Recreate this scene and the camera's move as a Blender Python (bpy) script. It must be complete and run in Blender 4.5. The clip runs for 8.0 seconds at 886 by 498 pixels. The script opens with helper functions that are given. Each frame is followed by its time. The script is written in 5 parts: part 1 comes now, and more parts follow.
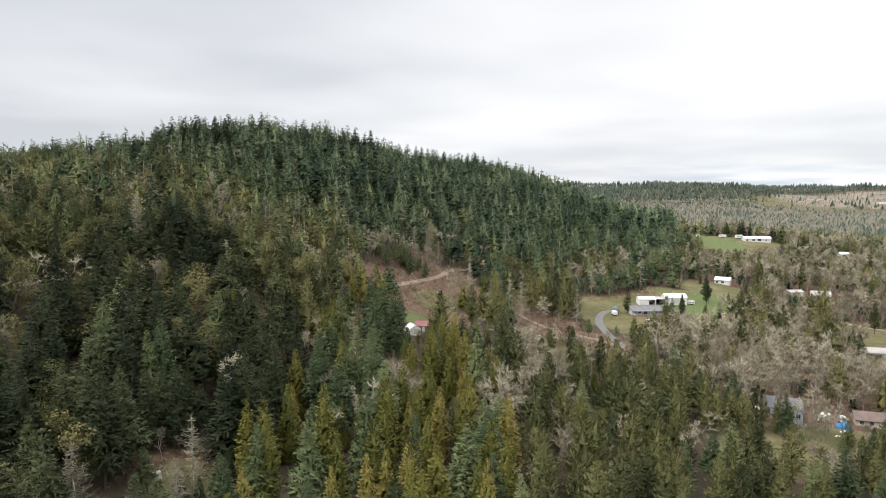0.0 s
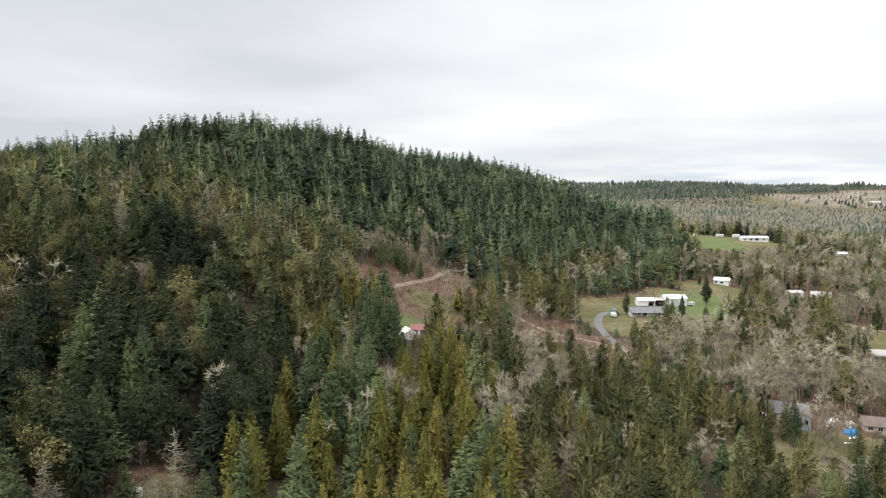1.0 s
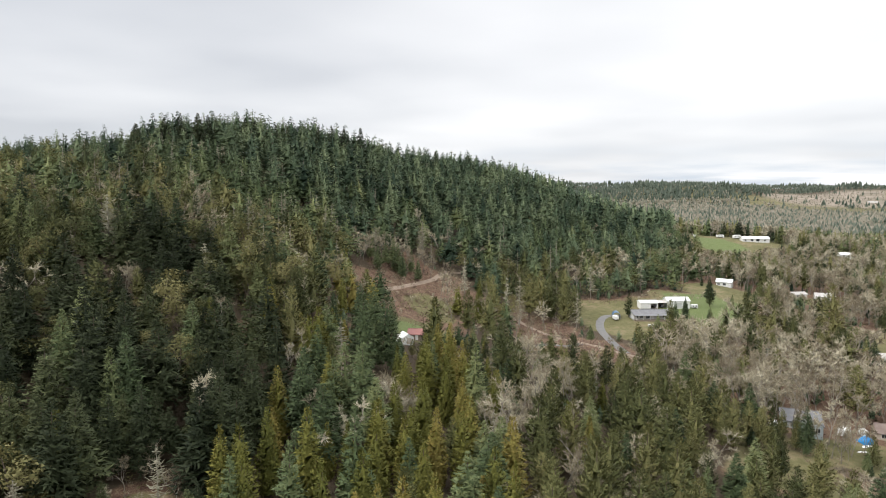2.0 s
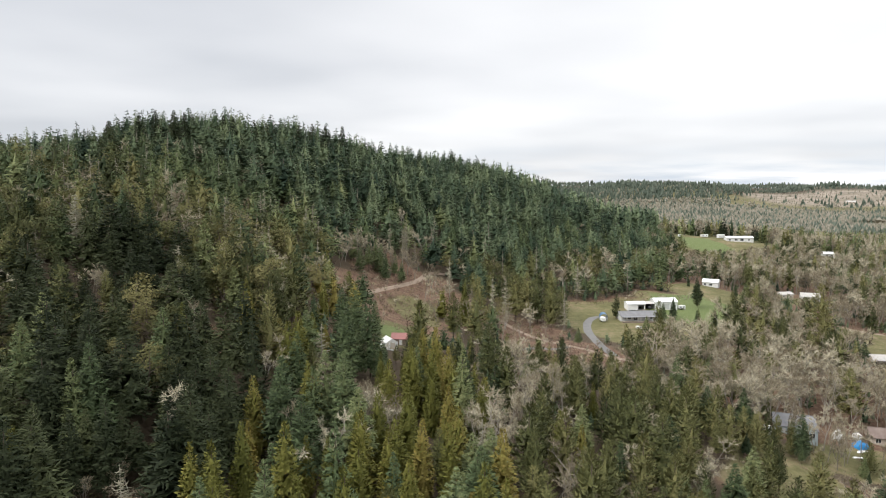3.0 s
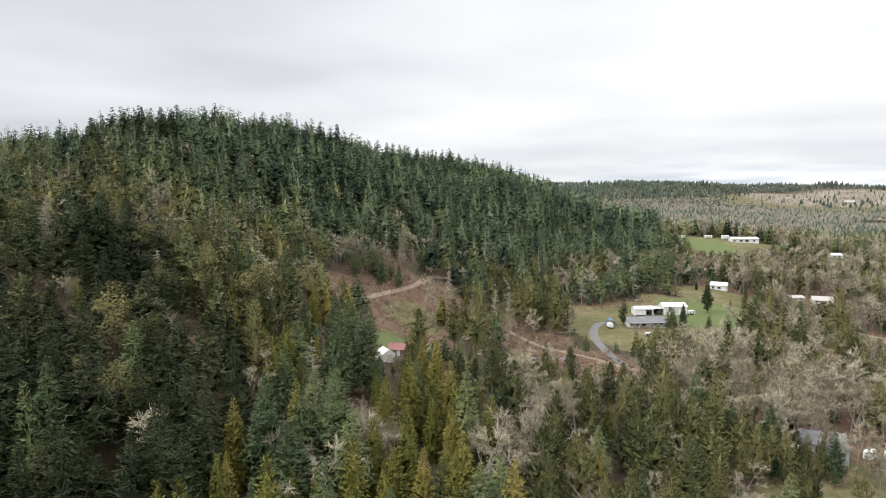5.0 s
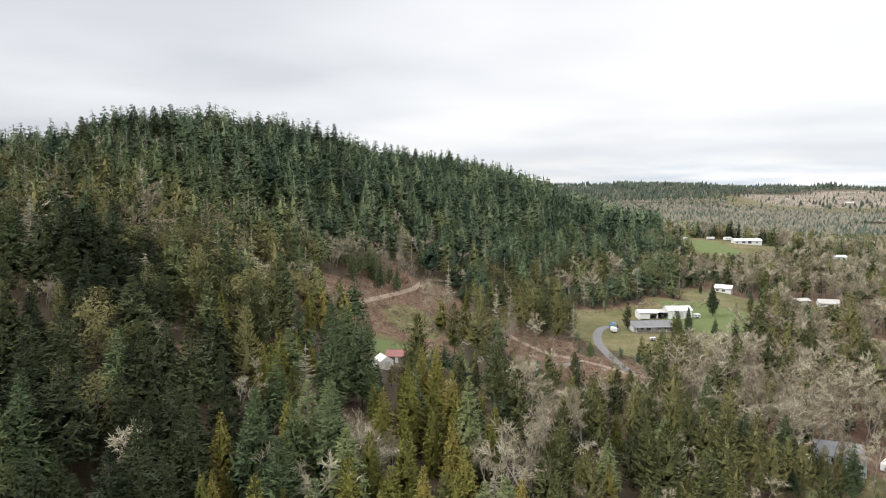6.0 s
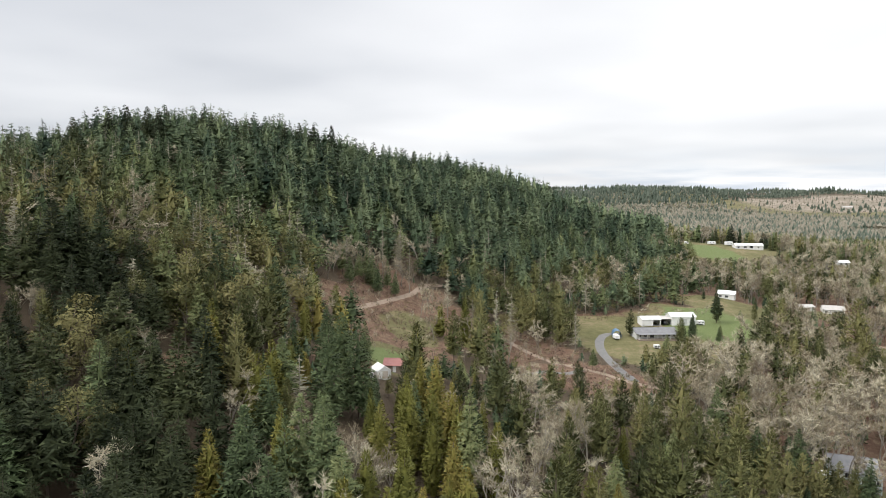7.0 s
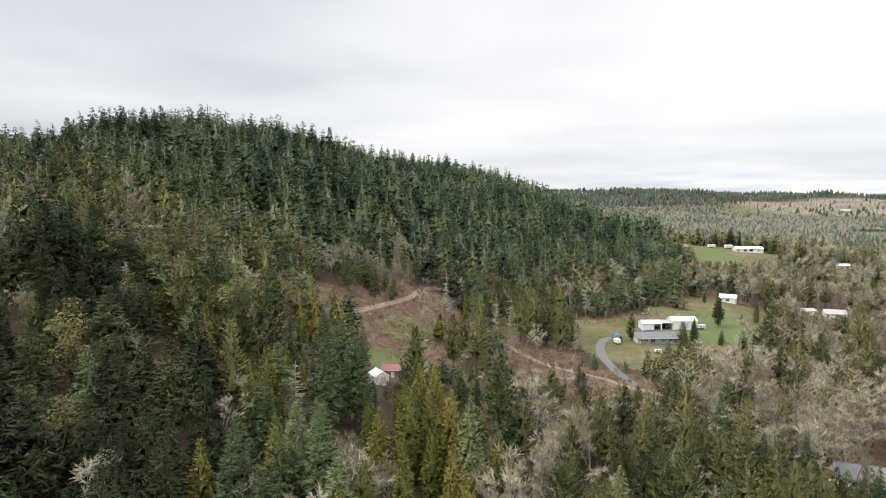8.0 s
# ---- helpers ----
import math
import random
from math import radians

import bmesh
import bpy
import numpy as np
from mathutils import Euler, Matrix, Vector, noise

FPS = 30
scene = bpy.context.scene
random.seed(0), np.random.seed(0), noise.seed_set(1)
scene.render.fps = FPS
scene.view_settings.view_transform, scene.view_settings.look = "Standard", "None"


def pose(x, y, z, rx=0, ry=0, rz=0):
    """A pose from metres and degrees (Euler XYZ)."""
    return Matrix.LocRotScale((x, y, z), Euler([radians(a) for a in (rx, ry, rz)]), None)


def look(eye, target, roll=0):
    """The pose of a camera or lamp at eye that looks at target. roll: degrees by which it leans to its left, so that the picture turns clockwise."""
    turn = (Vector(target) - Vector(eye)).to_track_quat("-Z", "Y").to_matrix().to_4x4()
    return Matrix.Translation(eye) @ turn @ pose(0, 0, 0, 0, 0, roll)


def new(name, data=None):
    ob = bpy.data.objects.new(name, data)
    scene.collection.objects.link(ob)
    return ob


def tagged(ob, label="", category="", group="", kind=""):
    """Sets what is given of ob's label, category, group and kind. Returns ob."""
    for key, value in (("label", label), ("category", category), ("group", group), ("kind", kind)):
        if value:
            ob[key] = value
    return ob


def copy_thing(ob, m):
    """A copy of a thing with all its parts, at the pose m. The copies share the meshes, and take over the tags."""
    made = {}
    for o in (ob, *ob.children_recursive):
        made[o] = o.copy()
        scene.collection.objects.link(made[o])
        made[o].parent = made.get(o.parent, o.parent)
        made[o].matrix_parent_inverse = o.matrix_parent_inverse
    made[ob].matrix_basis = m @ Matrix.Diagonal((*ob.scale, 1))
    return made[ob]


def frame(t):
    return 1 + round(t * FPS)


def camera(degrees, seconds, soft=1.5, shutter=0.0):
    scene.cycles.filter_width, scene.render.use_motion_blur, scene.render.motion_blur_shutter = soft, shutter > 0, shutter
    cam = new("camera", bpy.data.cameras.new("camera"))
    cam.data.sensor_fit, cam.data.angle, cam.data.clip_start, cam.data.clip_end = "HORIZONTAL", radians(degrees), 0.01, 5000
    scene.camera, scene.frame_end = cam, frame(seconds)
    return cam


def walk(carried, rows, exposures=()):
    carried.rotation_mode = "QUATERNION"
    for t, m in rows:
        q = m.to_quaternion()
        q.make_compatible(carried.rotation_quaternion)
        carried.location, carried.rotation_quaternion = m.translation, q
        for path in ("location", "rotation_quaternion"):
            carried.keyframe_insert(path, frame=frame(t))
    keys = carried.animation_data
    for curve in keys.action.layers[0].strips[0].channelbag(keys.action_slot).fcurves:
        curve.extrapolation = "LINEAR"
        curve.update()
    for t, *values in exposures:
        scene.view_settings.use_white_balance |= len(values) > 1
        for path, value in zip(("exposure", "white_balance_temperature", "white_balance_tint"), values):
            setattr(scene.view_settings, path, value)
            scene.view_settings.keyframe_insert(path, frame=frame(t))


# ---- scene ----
cam = camera(67.0, 8.0, soft=0.85)
# seconds, metres right / ahead / up from the first eye, degrees of yaw, pitch, roll
EYE = 85.0
ROWS = [
    (0.0, 0.0, 0.0, 0.0, 0.0, -5.04, -0.04),
    (0.5, -0.4, 4.0, 0.05, -0.44, -5.08, -0.01),
    (1.0, -0.8, 8.0, 0.05, -0.52, -5.10, 0.01),
    (1.3, -0.95, 10.5, 0.03, -0.58, -5.09, 0.03),
    (2.3, -1.5, 18.8, -0.05, -1.16, -5.06, 0.08),
    (2.5, -1.6, 20.4, -0.05, -2.03, -5.09, 0.08),
    (3.0, -1.8, 24.5, -0.05, -2.25, -5.10, 0.07),
    (3.5, -2.0, 28.6, -0.05, -2.34, -5.10, 0.08),
    (4.0, -2.2, 32.6, -0.1, -2.41, -5.10, 0.07),
    (4.5, -2.4, 36.7, -0.05, -2.48, -5.10, 0.08),
    (6.0, -2.65, 49.0, -0.2, -2.68, -5.01, 0.08),
    (6.5, -2.8, 53.0, -0.05, -2.76, -4.83, 0.0),
    (7.0, -2.95, 56.1, 0.0, -2.86, -4.75, -0.11),
    (7.5, -3.0, 58.4, 0.0, -2.93, -4.67, -0.17),
    (8.0, -3.2, 59.9, 0.0, -3.02, -4.56, -0.24),
]
walk(cam, [(t, pose(x, y, EYE + z, 90 + pitch, roll, yaw)) for t, x, y, z, yaw, pitch, roll in ROWS],
     exposures=[(0.0, 0.0), (8.0, 0.0)])

# ---------------------------------------------------------------- light
SUN_ELEVATION, SUN_AZIMUTH = 47.0, -104.0  # azimuth clockwise from straight ahead


def overcast_world():
    world = bpy.data.worlds.new("overcast_sky")
    world.use_nodes = True
    scene.world = world
    nt = world.node_tree
    nt.nodes.clear()
    N = nt.nodes.new
    L = nt.links.new
    out, bg = N("ShaderNodeOutputWorld"), N("ShaderNodeBackground")
    sky = N("ShaderNodeTexSky")
    sky.sky_type, sky.sun_disc = "NISHITA", False
    sky.sun_elevation, sky.sun_rotation = radians(SUN_ELEVATION), radians(SUN_AZIMUTH)
    dim = N("ShaderNodeVectorMath")
    dim.operation = "SCALE"
    dim.inputs["Scale"].default_value = 0.12
    L(sky.outputs[0], dim.inputs[0])
    co = N("ShaderNodeTexCoord")
    sep = N("ShaderNodeSeparateXYZ")
    L(co.outputs["Generated"], sep.inputs[0])
    # the cloud layer as a flat sheet: direction divided by its height
    up = N("ShaderNodeMath")
    up.operation = "MAXIMUM"
    up.inputs[1].default_value = 0.0
    L(sep.outputs[2], up.inputs[0])
    add = N("ShaderNodeMath")
    add.inputs[1].default_value = 0.10
    L(up.outputs[0], add.inputs[0])
    flat = N("ShaderNodeCombineXYZ")
    for k in (0, 1):
        d = N("ShaderNodeMath")
        d.operation = "DIVIDE"
        L(sep.outputs[k], d.inputs[0])
        L(add.outputs[0], d.inputs[1])
        L(d.outputs[0], flat.inputs[k])
    big, small = N("ShaderNodeTexNoise"), N("ShaderNodeTexNoise")
    for n, scale, detail in ((big, 0.30, 3), (small, 0.9, 5)):
        L(flat.outputs[0], n.inputs["Vector"])
        n.inputs["Scale"].default_value, n.inputs["Detail"].default_value = scale, detail
    mixn = N("ShaderNodeMath")
    mixn.operation = "MULTIPLY_ADD"
    mixn.inputs[1].default_value = 0.16
    L(small.outputs["Fac"], mixn.inputs[0])
    L(big.outputs["Fac"], mixn.inputs[2])
    drift = N("ShaderNodeMath")
    drift.operation = "MULTIPLY_ADD"
    drift.inputs[1].default_value = 0.22
    L(sep.outputs[0], drift.inputs[0])
    L(mixn.outputs[0], drift.inputs[2])
    ramp = N("ShaderNodeValToRGB")
    e = ramp.color_ramp.elements
    e[0].position, e[0].color = 0.38, (0.57, 0.59, 0.63, 1)
    e[1].position, e[1].color = 0.77, (0.97, 0.97, 0.98, 1)
    L(drift.outputs[0], ramp.inputs[0])
    # bluish haze bands low over the horizon
    low = N("ShaderNodeMapRange")
    low.inputs["From Min"].default_value, low.inputs["From Max"].default_value = 0.005, 0.075
    low.inputs["To Min"].default_value, low.inputs["To Max"].default_value = 1.0, 0.0
    L(sep.outputs[2], low.inputs["Value"])
    bands = N("ShaderNodeMapRange")
    bands.inputs["From Min"].default_value, bands.inputs["From Max"].default_value = 0.38, 0.66
    L(small.outputs["Fac"], bands.inputs["Value"])
    both = N("ShaderNodeMath")
    both.operation = "MULTIPLY"
    L(low.outputs[0], both.inputs[0])
    L(bands.outputs[0], both.inputs[1])
    haze = N("ShaderNodeMixRGB")
    haze.inputs[2].default_value = (0.56, 0.63, 0.72, 1)
    L(both.outputs[0], haze.inputs[0])
    L(ramp.outputs[0], haze.inputs[1])
    cover = N("ShaderNodeMixRGB")
    cover.inputs[0].default_value = 0.94
    L(dim.outputs[0], cover.inputs[1])
    L(haze.outputs[0], cover.inputs[2])
    # an overcast dome is about twice as bright overhead as near the horizon
    dome = N("ShaderNodeMapRange")
    dome.inputs["From Min"].default_value, dome.inputs["From Max"].default_value = 0.30, 1.0
    dome.inputs["To Min"].default_value, dome.inputs["To Max"].default_value = 1.0, 3.0
    L(sep.outputs[2], dome.inputs["Value"])
    bright = N("ShaderNodeVectorMath")
    bright.operation = "SCALE"
    L(cover.outputs[0], bright.inputs[0])
    L(dome.outputs[0], bright.inputs["Scale"])
    L(bright.outputs[0], bg.inputs["Color"])
    bg.inputs["Strength"].default_value = 1.17
    L(bg.outputs[0], out.inputs[0])


overcast_world()
sun = new("sun", bpy.data.lights.new("sun", "SUN"))
sun.data.energy, sun.data.angle, sun.data.color = 2.2, radians(12), (1.0, 0.96, 0.9)
a, el = radians(SUN_AZIMUTH), radians(SUN_ELEVATION)
sun.matrix_world = look((200, 200, 300), (200 - math.sin(a) * math.cos(el), 200 - math.cos(a) * math.cos(el), 300 - math.sin(el)))

# ---------------------------------------------------------------- materials


def base_material(name, rough=0.8, spec=0.3):
    m = bpy.data.materials.new(name)
    m.use_nodes = True
    b = m.node_tree.nodes["Principled BSDF"]
    b.inputs["Roughness"].default_value = rough
    b.inputs["Specular IOR Level"].default_value = spec
    return m, m.node_tree, b


def ramp_of(nt, stops):
    r = nt.nodes.new("ShaderNodeValToRGB")
    e = r.color_ramp.elements
    while len(e) < len(stops):
        e.new(0.5)
    for k, (p, c) in enumerate(stops):
        e[k].position, e[k].color = p, (*c, 1)
    return r


def noise_of(nt, scale, detail=4, coords="Object", rough=0.55):
    co = nt.nodes.new("ShaderNodeTexCoord")
    n = nt.nodes.new("ShaderNodeTexNoise")
    nt.links.new(co.outputs[coords], n.inputs["Vector"])
    n.inputs["Scale"].default_value, n.inputs["Detail"].default_value, n.inputs["Roughness"].default_value = scale, detail, rough
    return n


def foliage(name, dark, mid, light, rough=0.65, spread=0.85, grain=2.2):
    """Leaf or needle colour: varies from tree to tree, and in grain and clumps over each one."""
    m, nt, b = base_material(name, rough, 0.12)
    L = nt.links.new
    at = nt.nodes.new("ShaderNodeAttribute")
    at.attribute_name = "tint"
    info = nt.nodes.new("ShaderNodeObjectInfo")
    s = nt.nodes.new("ShaderNodeMath")
    L(at.outputs["Fac"], s.inputs[0])
    L(info.outputs["Random"], s.inputs[1])
    fr = nt.nodes.new("ShaderNodeMath")
    fr.operation = "FRACT"
    L(s.outputs[0], fr.inputs[0])
    n = noise_of(nt, grain, 3)
    isl = nt.nodes.new("ShaderNodeNewGeometry")
    mix = nt.nodes.new("ShaderNodeMath")
    mix.operation = "MULTIPLY_ADD"
    mix.inputs[1].default_value = spread
    L(fr.outputs[0], mix.inputs[0])
    k = nt.nodes.new("ShaderNodeMath")
    k.operation = "MULTIPLY_ADD"
    k.inputs[1].default_value = 0.42
    k.inputs[2].default_value = -0.32
    L(isl.outputs["Random Per Island"], k.inputs[0])
    k2 = nt.nodes.new("ShaderNodeMath")
    k2.operation = "MULTIPLY_ADD"
    k2.inputs[1].default_value = 0.45
    L(n.outputs["Fac"], k2.inputs[0])
    L(k.outputs[0], k2.inputs[2])
    L(k2.outputs[0], mix.inputs[2])
    r = ramp_of(nt, [(0.0, dark), (0.5, mid), (1.0, light)])
    L(mix.outputs[0], r.inputs[0])
    L(r.outputs[0], b.inputs["Base Color"])
    return m


def surface(name, stops, scale=1.0, detail=6, rough=0.85, bump=0.3, fine=14.0, spec=0.3, metal=0.0):
    """Two scales of variation: a broad one through the colours, a fine one in relief and tone."""
    m, nt, b = base_material(name, rough, spec)
    L = nt.links.new
    n, f = noise_of(nt, scale, detail), noise_of(nt, scale * fine, 3)
    k = nt.nodes.new("ShaderNodeMath")
    k.operation = "MULTIPLY_ADD"
    k.inputs[1].default_value = 0.4
    k2 = nt.nodes.new("ShaderNodeMath")
    k2.operation = "MULTIPLY_ADD"
    k2.inputs[1].default_value, k2.inputs[2].default_value = 1.3, -0.35
    L(n.outputs["Fac"], k2.inputs[0])
    L(f.outputs["Fac"], k.inputs[0])
    L(k2.outputs[0], k.inputs[2])
    r = ramp_of(nt, stops)
    L(k.outputs[0], r.inputs[0])
    L(r.outputs[0], b.inputs["Base Color"])
    b.inputs["Metallic"].default_value = metal
    if bump:
        bp = nt.nodes.new("ShaderNodeBump")
        bp.inputs["Strength"].default_value = bump
        L(f.outputs["Fac"], bp.inputs["Height"])
        L(bp.outputs[0], b.inputs["Normal"])
    return m


M_FIR = foliage("fir_needles", (0.022, 0.034, 0.016), (0.082, 0.112, 0.050), (0.205, 0.225, 0.098))
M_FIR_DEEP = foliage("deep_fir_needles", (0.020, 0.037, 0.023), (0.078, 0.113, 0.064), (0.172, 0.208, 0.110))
# M_FIR darkened: shade on the slope and crest put into the colour
M_SHADED_FIR = foliage("blue_fir_needles", (0.015, 0.022, 0.010), (0.038, 0.048, 0.022), (0.085, 0.098, 0.042))
M_CEDAR = foliage("young_cedar_sprays", (0.085, 0.092, 0.020), (0.152, 0.148, 0.034), (0.250, 0.190, 0.055), spread=0.7)
M_PINE = foliage("olive_pine_needles", (0.034, 0.042, 0.017), (0.098, 0.106, 0.040), (0.205, 0.19, 0.078))
M_LEAF = foliage("olive_broad_leaves", (0.050, 0.056, 0.021), (0.105, 0.106, 0.040), (0.185, 0.165, 0.070))
M_BRUSH = foliage("brush_twigs", (0.081, 0.050, 0.041), (0.162, 0.112, 0.085), (0.266, 0.228, 0.160))
M_TWIG = foliage("lichen_twigs", (0.16, 0.13, 0.09), (0.305, 0.264, 0.184), (0.49, 0.45, 0.335), spread=0.85, grain=0.8)
M_SNAG = foliage("lichen_dead_wood", (0.15, 0.135, 0.095), (0.26, 0.245, 0.175), (0.38, 0.36, 0.27))
# distant conifers: some haze put into the needle greens, greyer and flatter
M_HAZED_FIR = foliage("hazed_needles", (0.05, 0.066, 0.048), (0.085, 0.107, 0.080), (0.13, 0.15, 0.115), grain=0.05)
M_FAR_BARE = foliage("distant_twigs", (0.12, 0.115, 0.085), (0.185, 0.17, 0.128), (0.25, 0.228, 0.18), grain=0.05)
M_BARK = surface("fir_bark", [(0, (0.06, 0.045, 0.035)), (1, (0.17, 0.135, 0.105))], 1.2)
M_PALE_BARK = surface("grey_bark", [(0, (0.16, 0.14, 0.115)), (1, (0.34, 0.31, 0.26))], 1.2)


def ground_material():
    m, nt, b = base_material("ground", 0.95, 0.15)
    L = nt.links.new
    broad, fine, tuft = noise_of(nt, 0.05, 5), noise_of(nt, 0.35, 8, rough=0.7), noise_of(nt, 3.5, 3)
    wide, streak = noise_of(nt, 0.012, 8, rough=0.7), noise_of(nt, 0.05, 6, rough=0.75)

    def colour(stops, n, second):
        k = nt.nodes.new("ShaderNodeMath")
        k.operation = "MULTIPLY_ADD"
        k.inputs[1].default_value = 0.5
        h = nt.nodes.new("ShaderNodeMath")
        h.operation = "MULTIPLY"
        h.inputs[1].default_value = 0.5
        L(second.outputs["Fac"], h.inputs[0])
        L(n.outputs["Fac"], k.inputs[0])
        L(h.outputs[0], k.inputs[2])
        r = ramp_of(nt, stops)
        L(k.outputs[0], r.inputs[0])
        return r

    def layer(under, over, name, lo, hi):
        at = nt.nodes.new("ShaderNodeAttribute")
        at.attribute_name = name
        s = nt.nodes.new("ShaderNodeMath")
        s.operation = "MULTIPLY_ADD"
        s.inputs[1].default_value = 0.7
        L(fine.outputs["Fac"], s.inputs[0])
        L(at.outputs["Fac"], s.inputs[2])
        mr = nt.nodes.new("ShaderNodeMapRange")
        mr.inputs["From Min"].default_value, mr.inputs["From Max"].default_value = lo, hi
        L(s.outputs[0], mr.inputs["Value"])
        mx = nt.nodes.new("ShaderNodeMixRGB")
        L(mr.outputs[0], mx.inputs[0])
        L(under.outputs[0], mx.inputs[1])
        L(over.outputs[0], mx.inputs[2])
        return mx

    floor = colour([(0.3, (0.045, 0.035, 0.024)), (0.7, (0.10, 0.075, 0.05))], broad, fine)
    soil = colour([(0.36, (0.060, 0.033, 0.025)), (0.5, (0.130, 0.078, 0.054)), (0.66, (0.24, 0.195, 0.12))], fine, tuft)
    grass = colour([(0.36, (0.080, 0.080, 0.034)), (0.5, (0.125, 0.115, 0.054)), (0.64, (0.20, 0.158, 0.096))], fine, broad)
    green = colour([(0.3, (0.085, 0.115, 0.04)), (0.7, (0.14, 0.16, 0.068))], fine, tuft)
    cut = colour([(0.38, (0.12, 0.115, 0.085)), (0.5, (0.21, 0.175, 0.135)), (0.62, (0.32, 0.27, 0.22))], wide, streak)
    c = layer(floor, soil, "soil", 0.55, 0.95)
    c = layer(c, cut, "cut", 0.6, 0.95)
    c = layer(c, grass, "grass", 0.6, 0.95)
    c = layer(c, green, "green", 0.6, 0.95)
    L(c.outputs[0], b.inputs["Base Color"])
    bp = nt.nodes.new("ShaderNodeBump")
    bp.inputs["Strength"].default_value = 0.6
    bp.inputs["Distance"].default_value = 0.3
    L(tuft.outputs["Fac"], bp.inputs["Height"])
    L(bp.outputs[0], b.inputs["Normal"])
    return m


M_GROUND = ground_material()
M_GRAVEL = surface("grey_gravel", [(0, (0.10, 0.098, 0.096)), (1, (0.19, 0.185, 0.175))], 0.6)
M_DIRT = surface("pale_dirt", [(0, (0.17, 0.125, 0.09)), (1, (0.31, 0.245, 0.185))], 0.5)

# ---------------------------------------------------------------- ground

# swell of the land on a staggered lattice, 100 m apart
SWELL = ((14, 8, 6, -3, -5, 3, 2, 0), (25, 1, -2, 3, -7, -10, 1, 0), (42, 0, 40, 0, 7, -7, 0, 1), (19, 22, 5, -7, 6, -2, -5, 0),
         (44, 16, 50, 11, -1, 13, -7, 3), (17, 18, 39, 16, -2, -1, 7, -9), (27, 36, -8, 32, 36, 5, 14, 9), (13, 8, 8, 18, 16, 9, 1, 3))
# far ridges: x, y, height, half-widths
FAR_HILLS = ((1010, 2700, 66, 260, 220), (1720, 2750, 42, 170, 260), (1650, 2450, 30, 420, 420), (2350, 2900, 62, 330, 600), (200, 3000, 50, 600, 500),
             (-900, 2600, 70, 700, 700), (1100, 4500, 64, 900, 300), (2700, 4400, 66, 800, 400), (-600, 4400, 90, 1200, 400), (-1400, 900, 40, 500, 500))


def height(x, y):
    x, y = np.asarray(x, float), np.asarray(y, float)
    z = np.full(np.broadcast(x, y).shape, EYE - 75.0)
    for j, row in enumerate(SWELL):
        for i, w in enumerate(row):
            cx, cy = -320 + 100 * i + (50 if j % 2 else 0), 60 + 100 * j
            z = z + w * np.exp(-((x - cx) ** 2 + (y - cy) ** 2) / (2 * 76.0 ** 2))
    for cx, cy, h, rx, ry in FAR_HILLS:
        z = z + h * np.exp(-0.5 * (((x - cx) / rx) ** 2 + ((y - cy) / ry) ** 2))
    z = z + 0.5 * np.sin(x / 17.0 + 1.3 * np.sin(y / 23.0)) * np.sin(y / 19.0 + np.sin(x / 31.0))
    return z


def blob(x, y, cx, cy, rx, ry):
    """1 inside an oval of ragged edge, 0 outside."""
    d = np.hypot((x - cx) / rx, (y - cy) / ry)
    d = d + 0.10 * np.sin(x / 5.0 + y / 9.0) + 0.08 * np.sin(y / 4.0 - x / 7.0)
    return np.clip((1.12 - d) * 4.0, 0, 1)


def most(x, y, ovals):
    v = np.zeros(np.broadcast(x, y).shape)
    for o in ovals:
        v = np.maximum(v, blob(x, y, *o))
    return v


SOIL = ((-6, 372, 30, 36), (-28, 345, 18, 24), (40, 342, 32, 24), (64, 300, 28, 20), (102, 192, 22, 14), (-60, 146, 8, 7), (-61, 221, 8, 11),
        (-8, 315, 20, 34), (-22, 262, 10, 16), (140, 231, 18, 10), (116, 402, 30, 9), (-100, 300, 10, 14), (205, 330, 30, 24), (270, 430, 130, 190), (165, 262, 60, 70))
GRASS = ((-2, 338, 12, 26), (108, 352, 34, 32), (100, 380, 26, 22), (146, 385, 34, 36), (176, 428, 26, 28), (276, 626, 44, 54), (-8, 282, 14, 18), (238, 335, 30, 34),
         (250, 440, 34, 14), (950, 1260, 120, 130), (1250, 1750, 200, 60), (420, 700, 40, 30), (1180, 2050, 220, 60), (99, 196, 19, 15), (104, 214, 16, 8), (134, 214, 24, 12), (-57, 142, 10, 9), (760, 2420, 460, 380), (330, 640, 160, 130), (1000, 1500, 800, 640))
GREEN = ((-9, 279, 9, 11), (150, 386, 24, 32), (262, 630, 20, 34))
CUT = ((1560, 2130, 520, 520),)
BARE = SOIL[:10] + GRASS[:10]
# plots kept clear for houses: x, y, radius
PLOTS = np.array([(112, 364, 14), (126, 386, 15), (305, 650, 16), (193, 456, 9), (250, 452, 16), (369, 612, 9), (121, 229, 12), (152, 233, 10), (208, 312, 13), (-8, 268, 7), (-12, 257, 6),
                  (90, 366, 7), (84, 355, 7), (81, 340, 7), (80, 325, 6), (80, 311, 6), (77, 332, 8), (41, 350, 4), (54, 319, 4), (63, 311, 4)], float)


def grid_mesh(name, xs, ys):
    X, Y = np.meshgrid(xs, ys)
    Z = height(X, Y)
    V = np.stack([X.ravel(), Y.ravel(), Z.ravel()], 1)
    nx, ny = len(xs), len(ys)
    i = (np.arange(ny - 1)[:, None] * nx + np.arange(nx - 1)[None, :]).ravel()
    return V, np.stack([i, i + 1, i + nx + 1, i + nx], 1)


